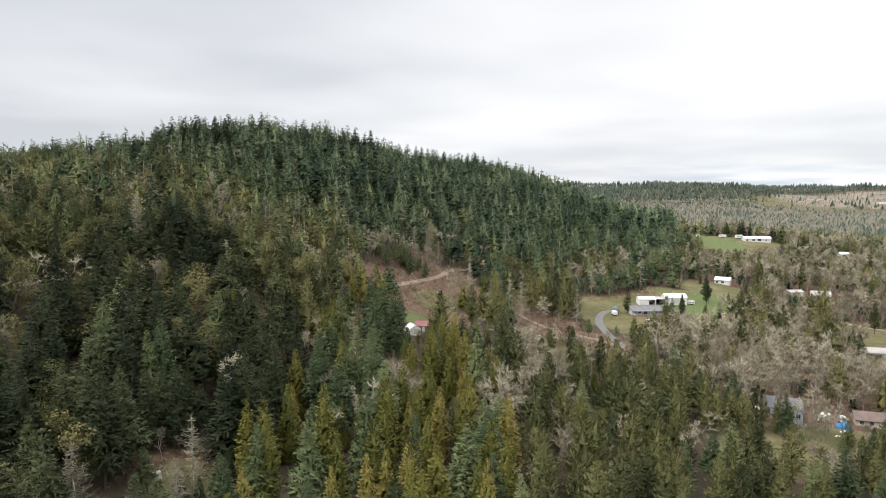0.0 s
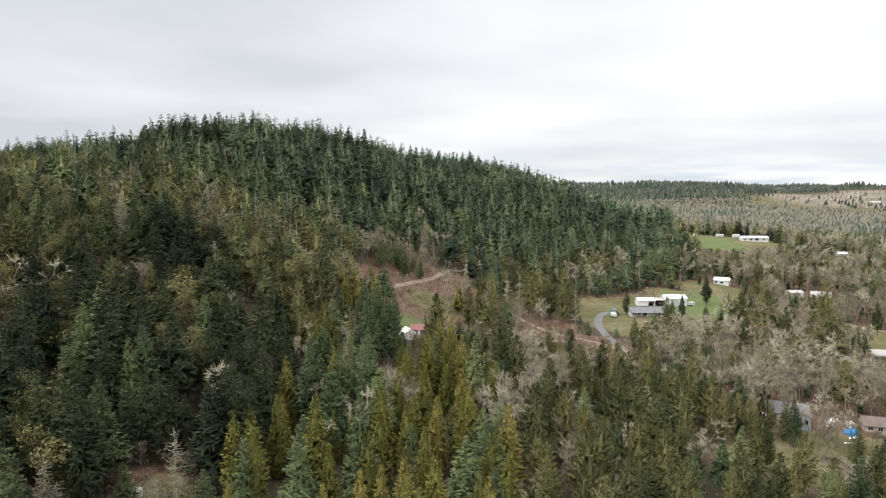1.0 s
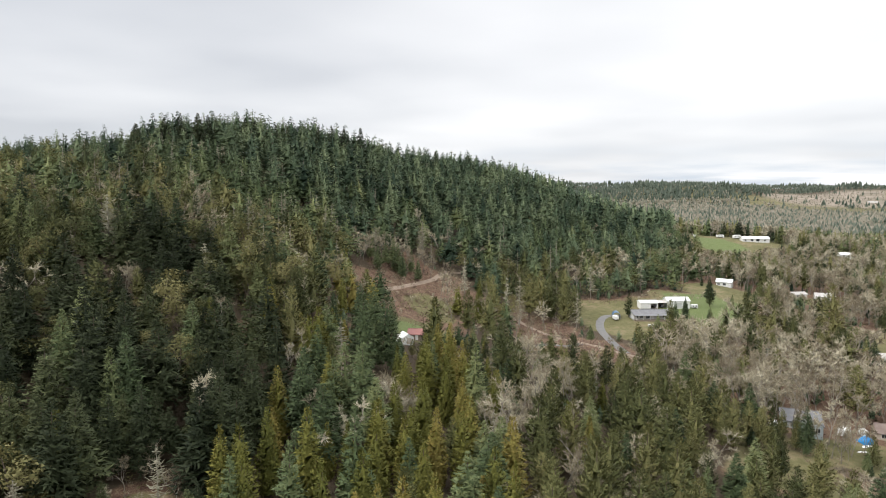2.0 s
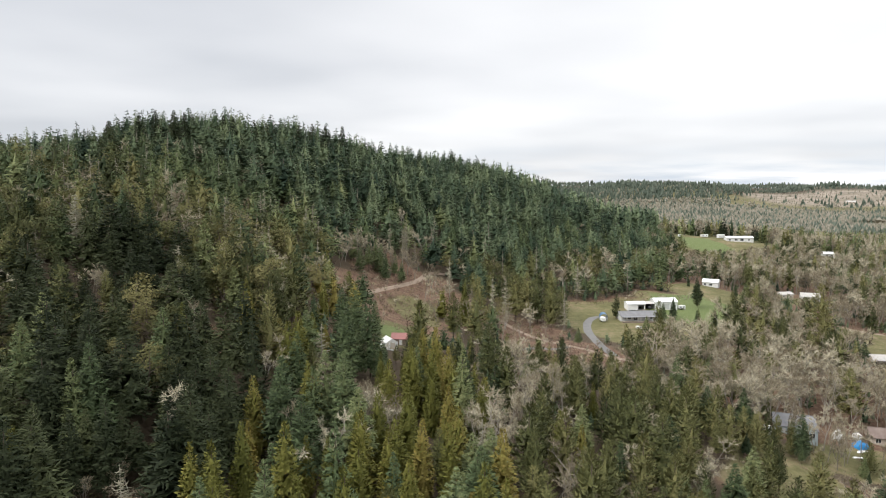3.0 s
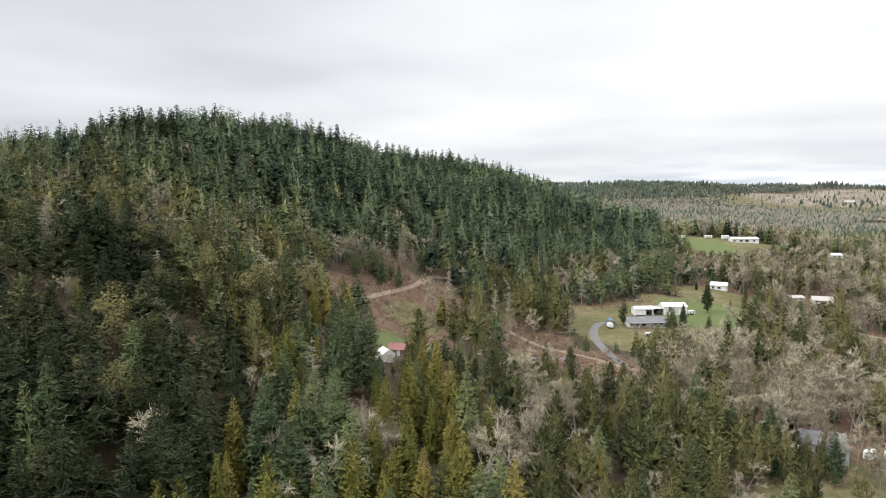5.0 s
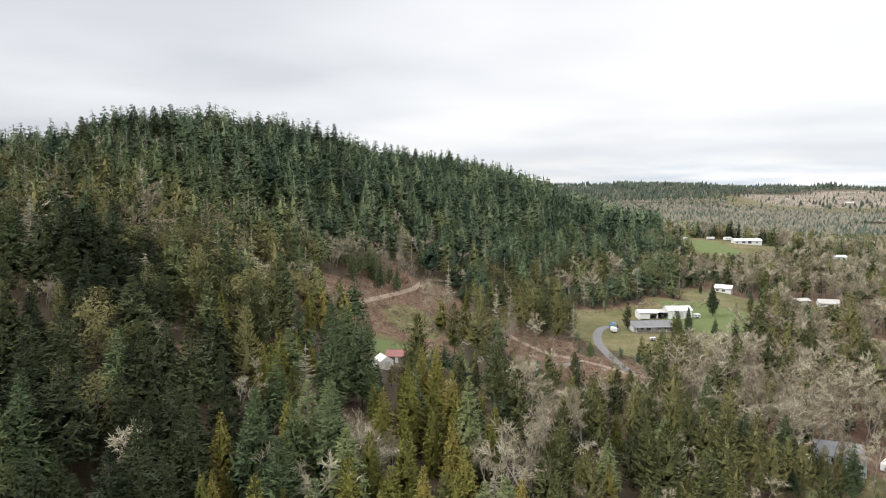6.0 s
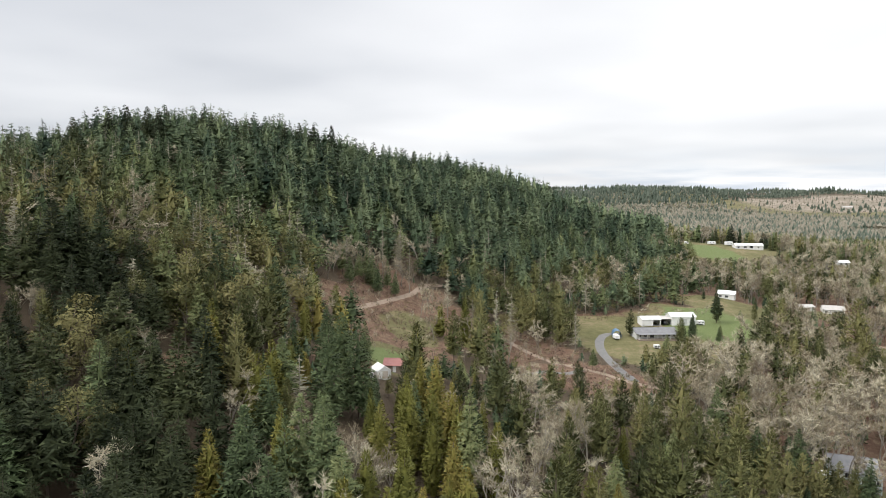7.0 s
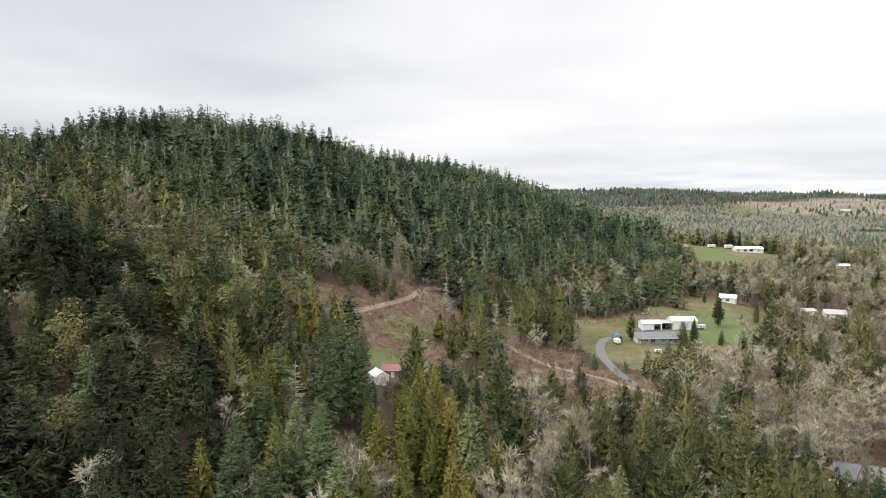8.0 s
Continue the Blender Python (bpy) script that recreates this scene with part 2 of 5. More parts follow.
def round_normals(V, F, keep=0.5, middle=None):
    """Normals that lean outwards from the tree's axis, so that a crown shades as one body, and its faces turned to suit."""
    N = np.stack([V[:, 0], V[:, 1], 0.42 * np.hypot(V[:, 0], V[:, 1]) + 0.012], 1) if middle is None else V - np.array(middle)
    N /= np.linalg.norm(N, axis=1)[:, None] + 1e-9
    A = np.cross(V[F[:, 1]] - V[F[:, 0]], V[F[:, 2]] - V[F[:, 0]])
    A /= np.linalg.norm(A, axis=1)[:, None] + 1e-9
    wrong = (A * N[F[:, 0]]).sum(1) < 0
    F = np.where(wrong[:, None], F[:, ::-1], F)
    A[wrong] *= -1
    S = np.zeros_like(N)
    for c in range(3):
        np.add.at(S, F[:, c], A)
    S /= np.linalg.norm(S, axis=1)[:, None] + 1e-9
    N = (1 - keep) * N + keep * S
    return F, N / (np.linalg.norm(N, axis=1)[:, None] + 1e-9)


def build_mesh(name, V, F, mats, tint=None, which=None, smooth=False, normals=None):
    me = bpy.data.meshes.new(name)
    V, F = np.asarray(V, np.float32), np.asarray(F, np.int32)
    k = F.shape[1]
    me.vertices.add(len(V))
    me.vertices.foreach_set("co", V.ravel())
    me.loops.add(F.size)
    me.loops.foreach_set("vertex_index", F.ravel())
    me.polygons.add(len(F))
    me.polygons.foreach_set("loop_start", np.arange(0, F.size, k, dtype=np.int32))
    me.polygons.foreach_set("loop_total", np.full(len(F), k, np.int32))
    for m in mats:
        me.materials.append(m)
    if which is not None:
        me.polygons.foreach_set("material_index", np.asarray(which, np.int32))
    me.polygons.foreach_set("use_smooth", np.full(len(F), smooth, bool))
    if tint is not None:
        me.attributes.new("tint", "FLOAT", "POINT").data.foreach_set("value", np.asarray(tint, np.float32))
    me.update(calc_edges=True)
    if normals is not None:
        me.polygons.foreach_set("use_smooth", np.full(len(F), True, bool))
        me.normals_split_custom_set_from_vertices(np.asarray(normals, np.float32))
    return me


def stretch(lo, hi, fine_lo, fine_hi, step, grow=1.12):
    mid = np.arange(fine_lo, fine_hi + step / 2, step)
    up, dn, s = [], [], step
    v = mid[-1]
    while v < hi:
        s *= grow
        v = min(v + s, hi)
        up.append(v)
    v, s = mid[0], step
    while v > lo:
        s *= grow
        v = max(v - s, lo)
        dn.append(v)
    return np.concatenate([dn[::-1], mid, up])


def ground():
    xs, ys = stretch(-4700, 4700, -330, 420, 4.0), stretch(-1500, 4900, 40, 760, 4.0)
    V, F = grid_mesh("ground", xs, ys)
    me = build_mesh("ground", V, F, [M_GROUND], smooth=True)
    for name, ovals in (("soil", SOIL), ("grass", GRASS), ("green", GREEN), ("cut", CUT)):
        me.attributes.new(name, "FLOAT", "POINT").data.foreach_set("value", most(V[:, 0], V[:, 1], ovals).astype(np.float32))
    return tagged(new("ground", me), "wooded hillside and valley floor of brown soil and grass", "ground", kind="structure")


ground()


def ribbon(name, points, width, mat, label, lift=0.12):
    """A track laid on the ground along a smooth line."""
    P = np.array(points, float)
    t = np.linspace(0, len(P) - 1, (len(P) - 1) * 14 + 1)
    Q = []
    for u in t:
        i = min(int(u), len(P) - 2)
        f = u - i
        p0, p1, p2, p3 = P[max(i - 1, 0)], P[i], P[i + 1], P[min(i + 2, len(P) - 1)]
        Q.append(0.5 * (2 * p1 + (p2 - p0) * f + (2 * p0 - 5 * p1 + 4 * p2 - p3) * f ** 2 + (3 * p1 - p0 - 3 * p2 + p3) * f ** 3))
    Q = np.array(Q)
    d = np.gradient(Q, axis=0)
    n = np.stack([-d[:, 1], d[:, 0]], 1) / np.linalg.norm(d, axis=1)[:, None]
    cols = np.array([-0.5, -0.25, 0, 0.25, 0.5])
    rng = np.random.default_rng(7)
    V = []
    for q, m in zip(Q, n):
        w = width * (1 + rng.uniform(-0.08, 0.08))
        for c in cols:
            x, y = q + m * c * w
            V.append((x, y, float(height(x, y)) + lift - (0.2 if abs(c) == 0.5 else 0)))
    k = len(cols)
    F = [(r * k + c, r * k + c + 1, (r + 1) * k + c + 1, (r + 1) * k + c) for r in range(len(Q) - 1) for c in range(k - 1)]
    return tagged(new(name, build_mesh(name, V, F, [mat], smooth=True)), label, "road", kind="structure")


ribbon("driveway", [(98, 370), (91, 369), (85, 358), (81, 341), (80, 324), (80, 310), (81, 297)], 5.2, M_GRAVEL, "curving grey gravel driveway up to the ranch house")
ribbon("dirt_track", [(34, 370), (37, 360), (41, 350), (47, 334), (54, 319), (62, 312), (71, 305), (78, 297), (92, 288)], 4.0, M_DIRT, "pale rutted dirt track across the brushy slope")
ribbon("lower_track", [(34, 294), (41, 297), (49, 303), (56, 302), (64, 308)], 3.6, M_GRAVEL, "short grey track below the brushy slope")
ribbon("logging_road", [(-34, 290), (-31, 298), (-29, 322), (-23, 344), (-12, 370), (-2, 390), (6, 408), (18, 416)], 3.6, M_DIRT, "bare earth logging road bending into the wood")
ribbon("hill_track", [(-73, 218), (-65, 222), (-59, 221), (-51, 224)], 2.0, M_DIRT, "short brown track on the wooded slope")
ribbon("gravel_lane", [(215, 408), (216, 402), (220, 394), (224, 387), (227, 377), (231, 371), (237, 367), (246, 365)], 4.2, M_DIRT, "pale lane between the hedges and valley trees")

# ---------------------------------------------------------------- tree shapes (unit height)


def prism(p, q, r0, r1, sides=3):
    """Vertices and triangles of a tapered stick from p to q."""
    p, q = np.asarray(p, float), np.asarray(q, float)
    d = q - p
    d = d / (np.linalg.norm(d) + 1e-9)
    a = np.cross(d, (0.31, 0.52, 0.79))
    a /= np.linalg.norm(a) + 1e-9
    b = np.cross(d, a)
    ang = np.arange(sides) * 2 * np.pi / sides
    ring = np.cos(ang)[:, None] * a + np.sin(ang)[:, None] * b
    V = np.concatenate([p + ring * r0, q + ring * r1])
    F = []
    for i in range(sides):
        j = (i + 1) % sides
        F += [(i, j, sides + j), (i, sides + j, sides + i)]
    return V, np.array(F)


def join(parts):
    Vs, Fs, n = [], [], 0
    for V, F in parts:
        Vs.append(V)
        Fs.append(F + n)
        n += len(V)
    return np.concatenate(Vs), np.concatenate(Fs)


def conifer_crown(seed, tiers, boughs, sprays, size, base, radius, tip=0.8, droop=0.45, ragged=0.25, lean=0.01, core=0.5, lift=0.0):
    """Tiers of boughs, each hung with small pointed sprays of needles towards its end, round a rough inner cone."""
    rng = np.random.default_rng(seed)
    off = rng.normal(0, lean, 2)
    rows = []
    for w in range(tiers):
        u = min(max((w + rng.uniform(-0.3, 0.3)) / tiers, 0.0), 0.985)
        prof = (1 - u) ** tip * min(1.0, 0.5 + 2.4 * u)
        n = max(3, int(round(boughs * (0.3 + 0.7 * prof))))
        turn = rng.uniform(0, 6.283)
        for k in range(n):
            rows.append((u, turn + 6.2832 * (k + rng.uniform(-0.35, 0.35)) / n, (radius * prof + 0.012) * (1 + rng.uniform(-ragged, ragged)), droop * rng.uniform(0.5, 1.5)))
    B = np.repeat(np.array(rows), sprays, axis=0)
    m = len(B)
    u, a, Ln, dr = B.T
    z = base + (1 - base) * u
    s = rng.uniform(0.25, 1.0, m) ** 0.6
    a = a + rng.normal(0, 0.16, m) * (1.15 - 0.5 * s)
    r = s * Ln
    P = np.stack([off[0] * z + r * np.cos(a), off[1] * z + r * np.sin(a), z + lift * r - dr * s * r + rng.normal(0, 0.008, m)], 1)
    out = np.stack([np.cos(a), np.sin(a), lift - 0.7 * dr * s + rng.normal(0, 0.30, m) + np.clip((u - 0.78) * 7, 0, 1.4)], 1) + rng.normal(0, 0.35, (m, 3))
    out /= np.linalg.norm(out, axis=1)[:, None]
    side = np.cross(out, np.array([0, 0, 1.0]) + rng.normal(0, 0.45, (m, 3)))
    side /= np.linalg.norm(side, axis=1)[:, None]
    big = size * rng.uniform(0.65, 1.35, m) * (0.30 + 0.70 * np.clip(Ln / radius * 1.4, 0, 1))
    V = np.stack([P - out * big[:, None] * 0.5 - side * big[:, None] * 0.36, P - out * big[:, None] * 0.5 + side * big[:, None] * 0.36, P + out * big[:, None] * 0.7], 1).reshape(-1, 3)
    F = np.arange(3 * m).reshape(-1, 3)
    C, T, rings = [], [], 5
    for q in range(rings):
        v = q / rings
        for k in range(7):
            g = radius * core * (1 - v) ** tip * min(1, 0.5 + 2.4 * v) * rng.uniform(0.7, 1.3)
            C.append((g * math.cos(k * 0.898 + q), g * math.sin(k * 0.898 + q), base + (1 - base) * v * 0.92 + rng.uniform(-0.02, 0.02)))
    C.append((off[0] * 0.8, off[1] * 0.8, base + (1 - base) * 0.86))
    for q in range(rings - 1):
        for k in range(7):
            i, j = q * 7 + k, q * 7 + (k + 1) % 7
            T += [(i, j, j + 7), (i, j + 7, i + 7)]
    for k in range(7):
        T.append(((rings - 1) * 7 + k, (rings - 1) * 7 + (k + 1) % 7, rings * 7))
    # leader
    L3 = np.array([(off[0] + 0.007 * math.cos(k * 2.094), off[1] + 0.007 * math.sin(k * 2.094), 0.86) for k in range(3)] + [(off[0], off[1], 1.0)])
    return join([(V, F), (np.array(C), np.array(T)), (L3, np.array([(0, 1, 3), (1, 2, 3), (2, 0, 3)]))])


def feathered_crown(seed, tiers, boughs, pairs, base, radius, tip=0.7, droop=0.35, upturn=0.2, ragged=0.25, spray=0.5, width=0.3, lean=0.01, lift=0.1, core=0.3, fat=0.07, holes=0.06, climb=0.45):
    """Tiers of boughs; each is a feather of narrow pointed sprays set in pairs along a drooping, upturned axis."""
    rng = np.random.default_rng(seed)
    off = rng.normal(0, lean, 2)
    rows = []
    for w in range(tiers):
        u = min(max((w + rng.uniform(-0.35, 0.35)) / tiers, 0.0), 0.985)
        u = 1 - (1 - u) ** 1.25
        prof = (1 - u) ** tip * min(1.0, 0.62 + 1.9 * u)
        n = max(3, int(round(boughs * (0.42 + 0.58 * prof))))
        turn = rng.uniform(0, 6.283)
        for k in range(n):
            if rng.random() < holes:
                continue
            rows.append((min(max(u + rng.uniform(-0.7, 0.7) / tiers, 0), 0.985), turn + 6.2832 * (k + rng.uniform(-0.4, 0.4)) / n, (radius * prof + 0.010) * (1 + rng.uniform(-ragged, ragged * 0.8)), droop * rng.uniform(0.4, 1.6)))
    B = np.repeat(np.array(rows), 2 * pairs + 1, axis=0)
    m = len(B)
    u, a, Ln, dr = B.T
    slot = np.tile(np.arange(2 * pairs + 1), len(rows))
    hand = np.where(slot == 2 * pairs, 0.0, np.where(slot % 2, 1.0, -1.0))
    s = np.where(slot == 2 * pairs, 0.78, 0.30 + 0.68 * (slot // 2 + rng.uniform(0.1, 0.9, m)) / pairs)
    r = s * Ln
    z = base + (1 - base) * u
    lift = lift + climb * u ** 1.5 + rng.normal(0, 0.10, m)
    rise = lift - dr * s + upturn * s ** 3
    a2 = a + rng.normal(0, 0.05, m)
    P = np.stack([off[0] * z + r * np.cos(a2), off[1] * z + r * np.sin(a2), z + rise * r + rng.normal(0, 0.004, m)], 1)
    swing = a2 + hand * rng.uniform(0.55, 1.05, m)
    steep = np.clip((u - 0.8) * 3, 0, 0.6)
    out = np.stack([np.cos(swing), np.sin(swing), lift - 1.6 * dr * s + 3 * upturn * s * s + rng.normal(0.0, 0.40, m) + steep], 1)
    out /= np.linalg.norm(out, axis=1)[:, None]
    side = np.cross(out, np.array([0, 0, 1.0]) + rng.normal(0, 0.75, (m, 3)))
    side /= np.linalg.norm(side, axis=1)[:, None]
    ll = (spray * Ln * (1.12 - 0.75 * s) + fat * 0.16) * rng.uniform(0.7, 1.3, m)
    ww = np.maximum(ll * width, fat * 0.10)
    V = np.stack([P - side * ww[:, None] * 0.5, P + side * ww[:, None] * 0.5, P + out * ll[:, None]], 1).reshape(-1, 3)
    F = np.arange(3 * m).reshape(-1, 3)
    C, T, rings = [], [], 4
    for q in range(rings):
        v = q / rings
        for k in range(5):
            g = radius * core * (1 - v) ** tip * min(1, 0.6 + 1.9 * v) * rng.uniform(0.6, 1.4)
            C.append((g * math.cos(k * 1.257 + q), g * math.sin(k * 1.257 + q), base + (1 - base) * v * 0.85 + rng.uniform(-0.02, 0.02)))
    C.append((off[0] * 0.8, off[1] * 0.8, base + (1 - base) * 0.84))
    for q in range(rings - 1):
        for k in range(5):
            i, j = q * 5 + k, q * 5 + (k + 1) % 5
            T += [(i, j, j + 5), (i, j + 5, i + 5)]
    for k in range(5):
        T.append(((rings - 1) * 5 + k, (rings - 1) * 5 + (k + 1) % 5, rings * 5))
    L3 = np.array([(off[0] + 0.006 * math.cos(k * 2.094), off[1] + 0.006 * math.sin(k * 2.094), 0.9) for k in range(3)] + [(off[0], off[1], 1.0)])
    return join([(V, F), (np.array(C), np.array(T)), (L3, np.array([(0, 1, 3), (1, 2, 3), (2, 0, 3)]))])


def straight_trunk(radius=0.011, top=0.9, sides=5):
    return prism((0, 0, 0), (0, 0, top), radius, radius * 0.25, sides)


def tufts(rng, centres, sizes, count, flat=0.7, blade=0.46):
    """Leaf clumps: little triangles strewn over and in each ball."""
    V, F = [], []
    for c, s in zip(centres, sizes):
        for _ in range(count):
            d = rng.normal(0, 1, 3)
            d /= np.linalg.norm(d)
            p = np.asarray(c) + d * s * rng.uniform(0.55, 1.05) * np.array([1, 1, flat])
            a, b = rng.normal(0, 1, 3), rng.normal(0, 1, 3)
            a = a - d * (a @ d) * 0.6
            b = b - d * (b @ d) * 0.6
            a, b = a / np.linalg.norm(a) * s * blade, b / np.linalg.norm(b) * s * blade
            n = len(V)
            V += [p - a * 0.5, p + a * 0.5, p + b]
            F.append((n, n + 1, n + 2))
    return np.array(V), np.array(F)


def limbs_of(seed, levels, spread, first=0.32, radius=0.02, sides=4, kids=(3, 4), twig_blades=0, droop=0.0, shrink=0.68, thin=0.55, twig=0.004, up=0.16):
    """A leafless tree: trunk, limbs, branches, twigs; scaled to unit height at the end."""
    rng = np.random.default_rng(seed)
    parts, ends = [], []

    def grow(p, d, length, r, level):
        bend = d + rng.normal(0, 0.16, 3)
        bend /= np.linalg.norm(bend)
        m = p + d * length * 0.5
        q = m + bend * length * 0.5
        sd = sides if level < 2 else 3
        if level < 2:
            parts.append(prism(p, m, r, r * 0.85, sd))
            parts.append(prism(m, q, r * 0.85, r * 0.65, sd))
        else:
            parts.append(prism(p, q, r, r * 0.6, sd))
        if level >= levels:
            ends.append((q, bend, length))
            return
        n = rng.integers(kids[0], kids[1] + 1)
        for c in range(n):
            a = rng.normal(0, 1, 3)
            a -= bend * (a @ bend)
            a /= np.linalg.norm(a)
            if c == 0 and level < 2:   # the leader
                nd, f, ln, rr = bend + a * 0.22 + np.array([0, 0, 0.15]), 1.0, length * rng.uniform(0.72, 0.9), r * 0.68
            else:
                nd = bend * rng.uniform(0.55, 1.0) + a * spread * rng.uniform(0.7, 1.35) + np.array([0, 0, up - droop * level])
                f, ln, rr = rng.uniform(0.2, 1.0), length * shrink * rng.uniform(0.7, 1.2), r * thin
            nd /= np.linalg.norm(nd)
            grow(m + (q - m) * f, nd, ln, rr, level + 1)
    grow(np.zeros(3), np.array([rng.normal(0, 0.06), rng.normal(0, 0.06), 1.0]), first, radius, 0)
    V, F = join(parts)
    tw = None
    if twig_blades:
        TV, TF = [], []
        for q, d, ln in ends:
            for _ in range(twig_blades):
                e = d + rng.normal(0, 0.75, 3) + np.array([0, 0, 0.1])
                e /= np.linalg.norm(e)
                s = np.cross(e, rng.normal(0, 1, 3))
                s /= np.linalg.norm(s)
                ll = ln * rng.uniform(0.5, 1.15)
                b = q - d * ln * rng.uniform(0, 0.8)
                n = len(TV)
                TV += [b - s * twig, b + s * twig, b + e * ll + s * twig * 0.4]
                TF.append((n, n + 1, n + 2))
        tw = (np.array(TV), np.array(TF))
    top = V[:, 2].max() if tw is None else max(V[:, 2].max(), np.quantile(tw[0][:, 2], 0.995))
    V = V / top
    if tw is not None:
        tw = (tw[0] / top, tw[1])
    return (V, F), tw, [(q / top, ln / top) for q, d, ln in ends]


def broadleaf(seed, count, levels=2, size=0.085):
    wood, _, ends = limbs_of(seed, levels, 0.8, first=0.34, radius=0.018, sides=4, kids=(3, 4))
    rng = np.random.default_rng(seed + 50)
    C = [q + rng.normal(0, 0.03, 3) for q, ln in ends]
    S = [size * rng.uniform(0.7, 1.4) for _ in ends]
    return wood, tufts(rng, C, S, count, 0.75, 0.30 if count < 100 else 0.19)


def dead_conifer(seed, whorls, arms, reach=0.14):
    rng = np.random.default_rng(seed)
    parts = []
    for w in range(whorls):
        u = (w + rng.uniform(-0.3, 0.3)) / whorls
        z = 0.25 + 0.72 * max(u, 0)
        for k in range(arms):
            a = rng.uniform(0, 6.283)
            z = 0.25 + 0.72 * min(max(u + rng.uniform(-0.06, 0.06), 0), 1)
            Ln = reach * ((1 - u) ** 0.7 + 0.06) * rng.uniform(0.25, 1.25)
            o = np.array([math.cos(a), math.sin(a), 0])
            p = np.array([0, 0, z])
            o = o + np.array([rng.normal(0, 0.2), rng.normal(0, 0.2), rng.uniform(-0.55, 0.15)])
            q = p + o * Ln * 0.6
            e = q + o * Ln * 0.4 + np.array([0, 0, rng.uniform(0.0, 0.5) * Ln])
            parts += [prism(p, q, 0.0055, 0.0042), prism(q, e, 0.0042, 0.0018)]
            s = np.array([-o[1], o[0], 0])
            for g in (-1, 1):
                f = q + s * g * Ln * rng.uniform(0.1, 0.4) + o * Ln * rng.uniform(0, 0.25) + np.array([0, 0, rng.uniform(-0.1, 0.2) * Ln])
                parts.append(prism(q, f, 0.0038, 0.0016))
    return join(parts)


# ---------------------------------------------------------------- placing the woods


def part(name, mesh, parent, label=""):
    ob = new(name, mesh)
    ob.parent = parent
    if label:
        ob["label"] = label
    return ob


class Kind:
    """One kind of tree: detailed shapes for single trees, simpler ones for the joined wood."""

    def __init__(self, name, label, category, crown_mat, trunk_mat, near, mid, far, crown="crown", stuff_label="", massed_mat=None, full=True):
        self.name, self.label, self.category = name, label, category
        self.mats, self.crown, self.massed_mat = (crown_mat, trunk_mat), crown, massed_mat or crown_mat
        self.near, self.mid, self.far, self.stuff_label = near, mid, far, stuff_label
        self.full = full and crown == "crown"
        self.protos, self.joined, self.count = {}, {"mid": [], "far": []}, 0

    def single(self, x, y, h, wide, turn, variant, label=""):
        v = variant % len(self.near)
        m = Matrix.LocRotScale((x, y, float(height(x, y)) - 0.25), Euler((0, 0, turn)), (h * wide, h * wide, h))
        if v not in self.protos:
            ob = new(self.name)
            trunk, crown = self.near[v]
            part("trunk", build_mesh("trunk", *trunk, [self.mats[1]]), ob)
            if self.full:
                faces, N = round_normals(*crown, 0.45)
                part(self.crown, build_mesh(self.crown, crown[0], faces, [self.mats[0]], normals=N), ob)
            else:
                part(self.crown, build_mesh(self.crown, *crown, [self.mats[0]]), ob)
            tagged(ob, self.label, self.category, self.name.replace("_", " ") + "s of the wood")
            ob.matrix_basis = m
            self.protos[v] = ob
        else:
            src = self.protos[v]
            keep = src.matrix_basis.copy()
            src.matrix_basis = Matrix()
            ob = copy_thing(src, m)
            src.matrix_basis = keep
        if label:
            ob["label"] = label
        self.count += 1
        return ob

    def massed(self, where, x, y, h, wide, turn, variant, tint):
        self.joined[where].append((x, y, h, wide, turn, variant, tint))

    def finish(self):
        for where, shapes in (("mid", self.mid), ("far", self.far)):
            rows = self.joined[where]
            if not rows:
                continue
            Vs, Fs, Ts, Ws, Ns, n = [], [], [], [], [], 0
            if self.full:
                shapes = [tuple((V, *round_normals(V, F, 0.35)) for V, F in sh) for sh in shapes]
            else:
                shapes = [tuple((V, F, None) for V, F in sh) for sh in shapes]
            Z = height([r[0] for r in rows], [r[1] for r in rows])
            for (x, y, h, wide, turn, variant, tint), z in zip(rows, Z):
                for w, (V, F, N) in enumerate(shapes[variant % len(shapes)][::-1]):
                    c, s = math.cos(turn), math.sin(turn)
                    P = np.empty_like(V)
                    P[:, 0] = (V[:, 0] * c - V[:, 1] * s) * h * wide + x
                    P[:, 1] = (V[:, 0] * s + V[:, 1] * c) * h * wide + y
                    P[:, 2] = V[:, 2] * h + z - 0.3
                    Vs.append(P)
                    if N is not None:
                        Ns.append(np.stack([N[:, 0] * c - N[:, 1] * s, N[:, 0] * s + N[:, 1] * c, N[:, 2]], 1))
                    Fs.append(F + n)
                    Ts.append(np.full(len(V), tint))
                    Ws.append(np.full(len(F), w))
                    n += len(V)
            me = build_mesh(self.name, np.concatenate(Vs), np.concatenate(Fs), [self.massed_mat, self.mats[1]], np.concatenate(Ts), np.concatenate(Ws), normals=np.concatenate(Ns) if Ns else None)
            name = self.name.replace("_tree", "") + ("_wood" if where == "mid" else "_forest")
            tagged(new(name, me), self.stuff_label, "trees", kind="stuff")


def fir_near(seed):
    return straight_trunk(), feathered_crown(seed, 26, 12, 5, (0.08, 0.14, 0.22, 0.30)[seed % 4], 0.22, 0.92, 0.42, 0.22, 0.24, spray=0.44, width=0.36, core=0.28, climb=0.28)


def fir_mid(seed):
    return straight_trunk(sides=3), feathered_crown(seed, 15, 9, 3, (0.12, 0.2, 0.3)[seed % 3], 0.29, 1.0, 0.30, 0.06, 0.20, spray=0.46, width=0.48, core=0.44, climb=0.15)


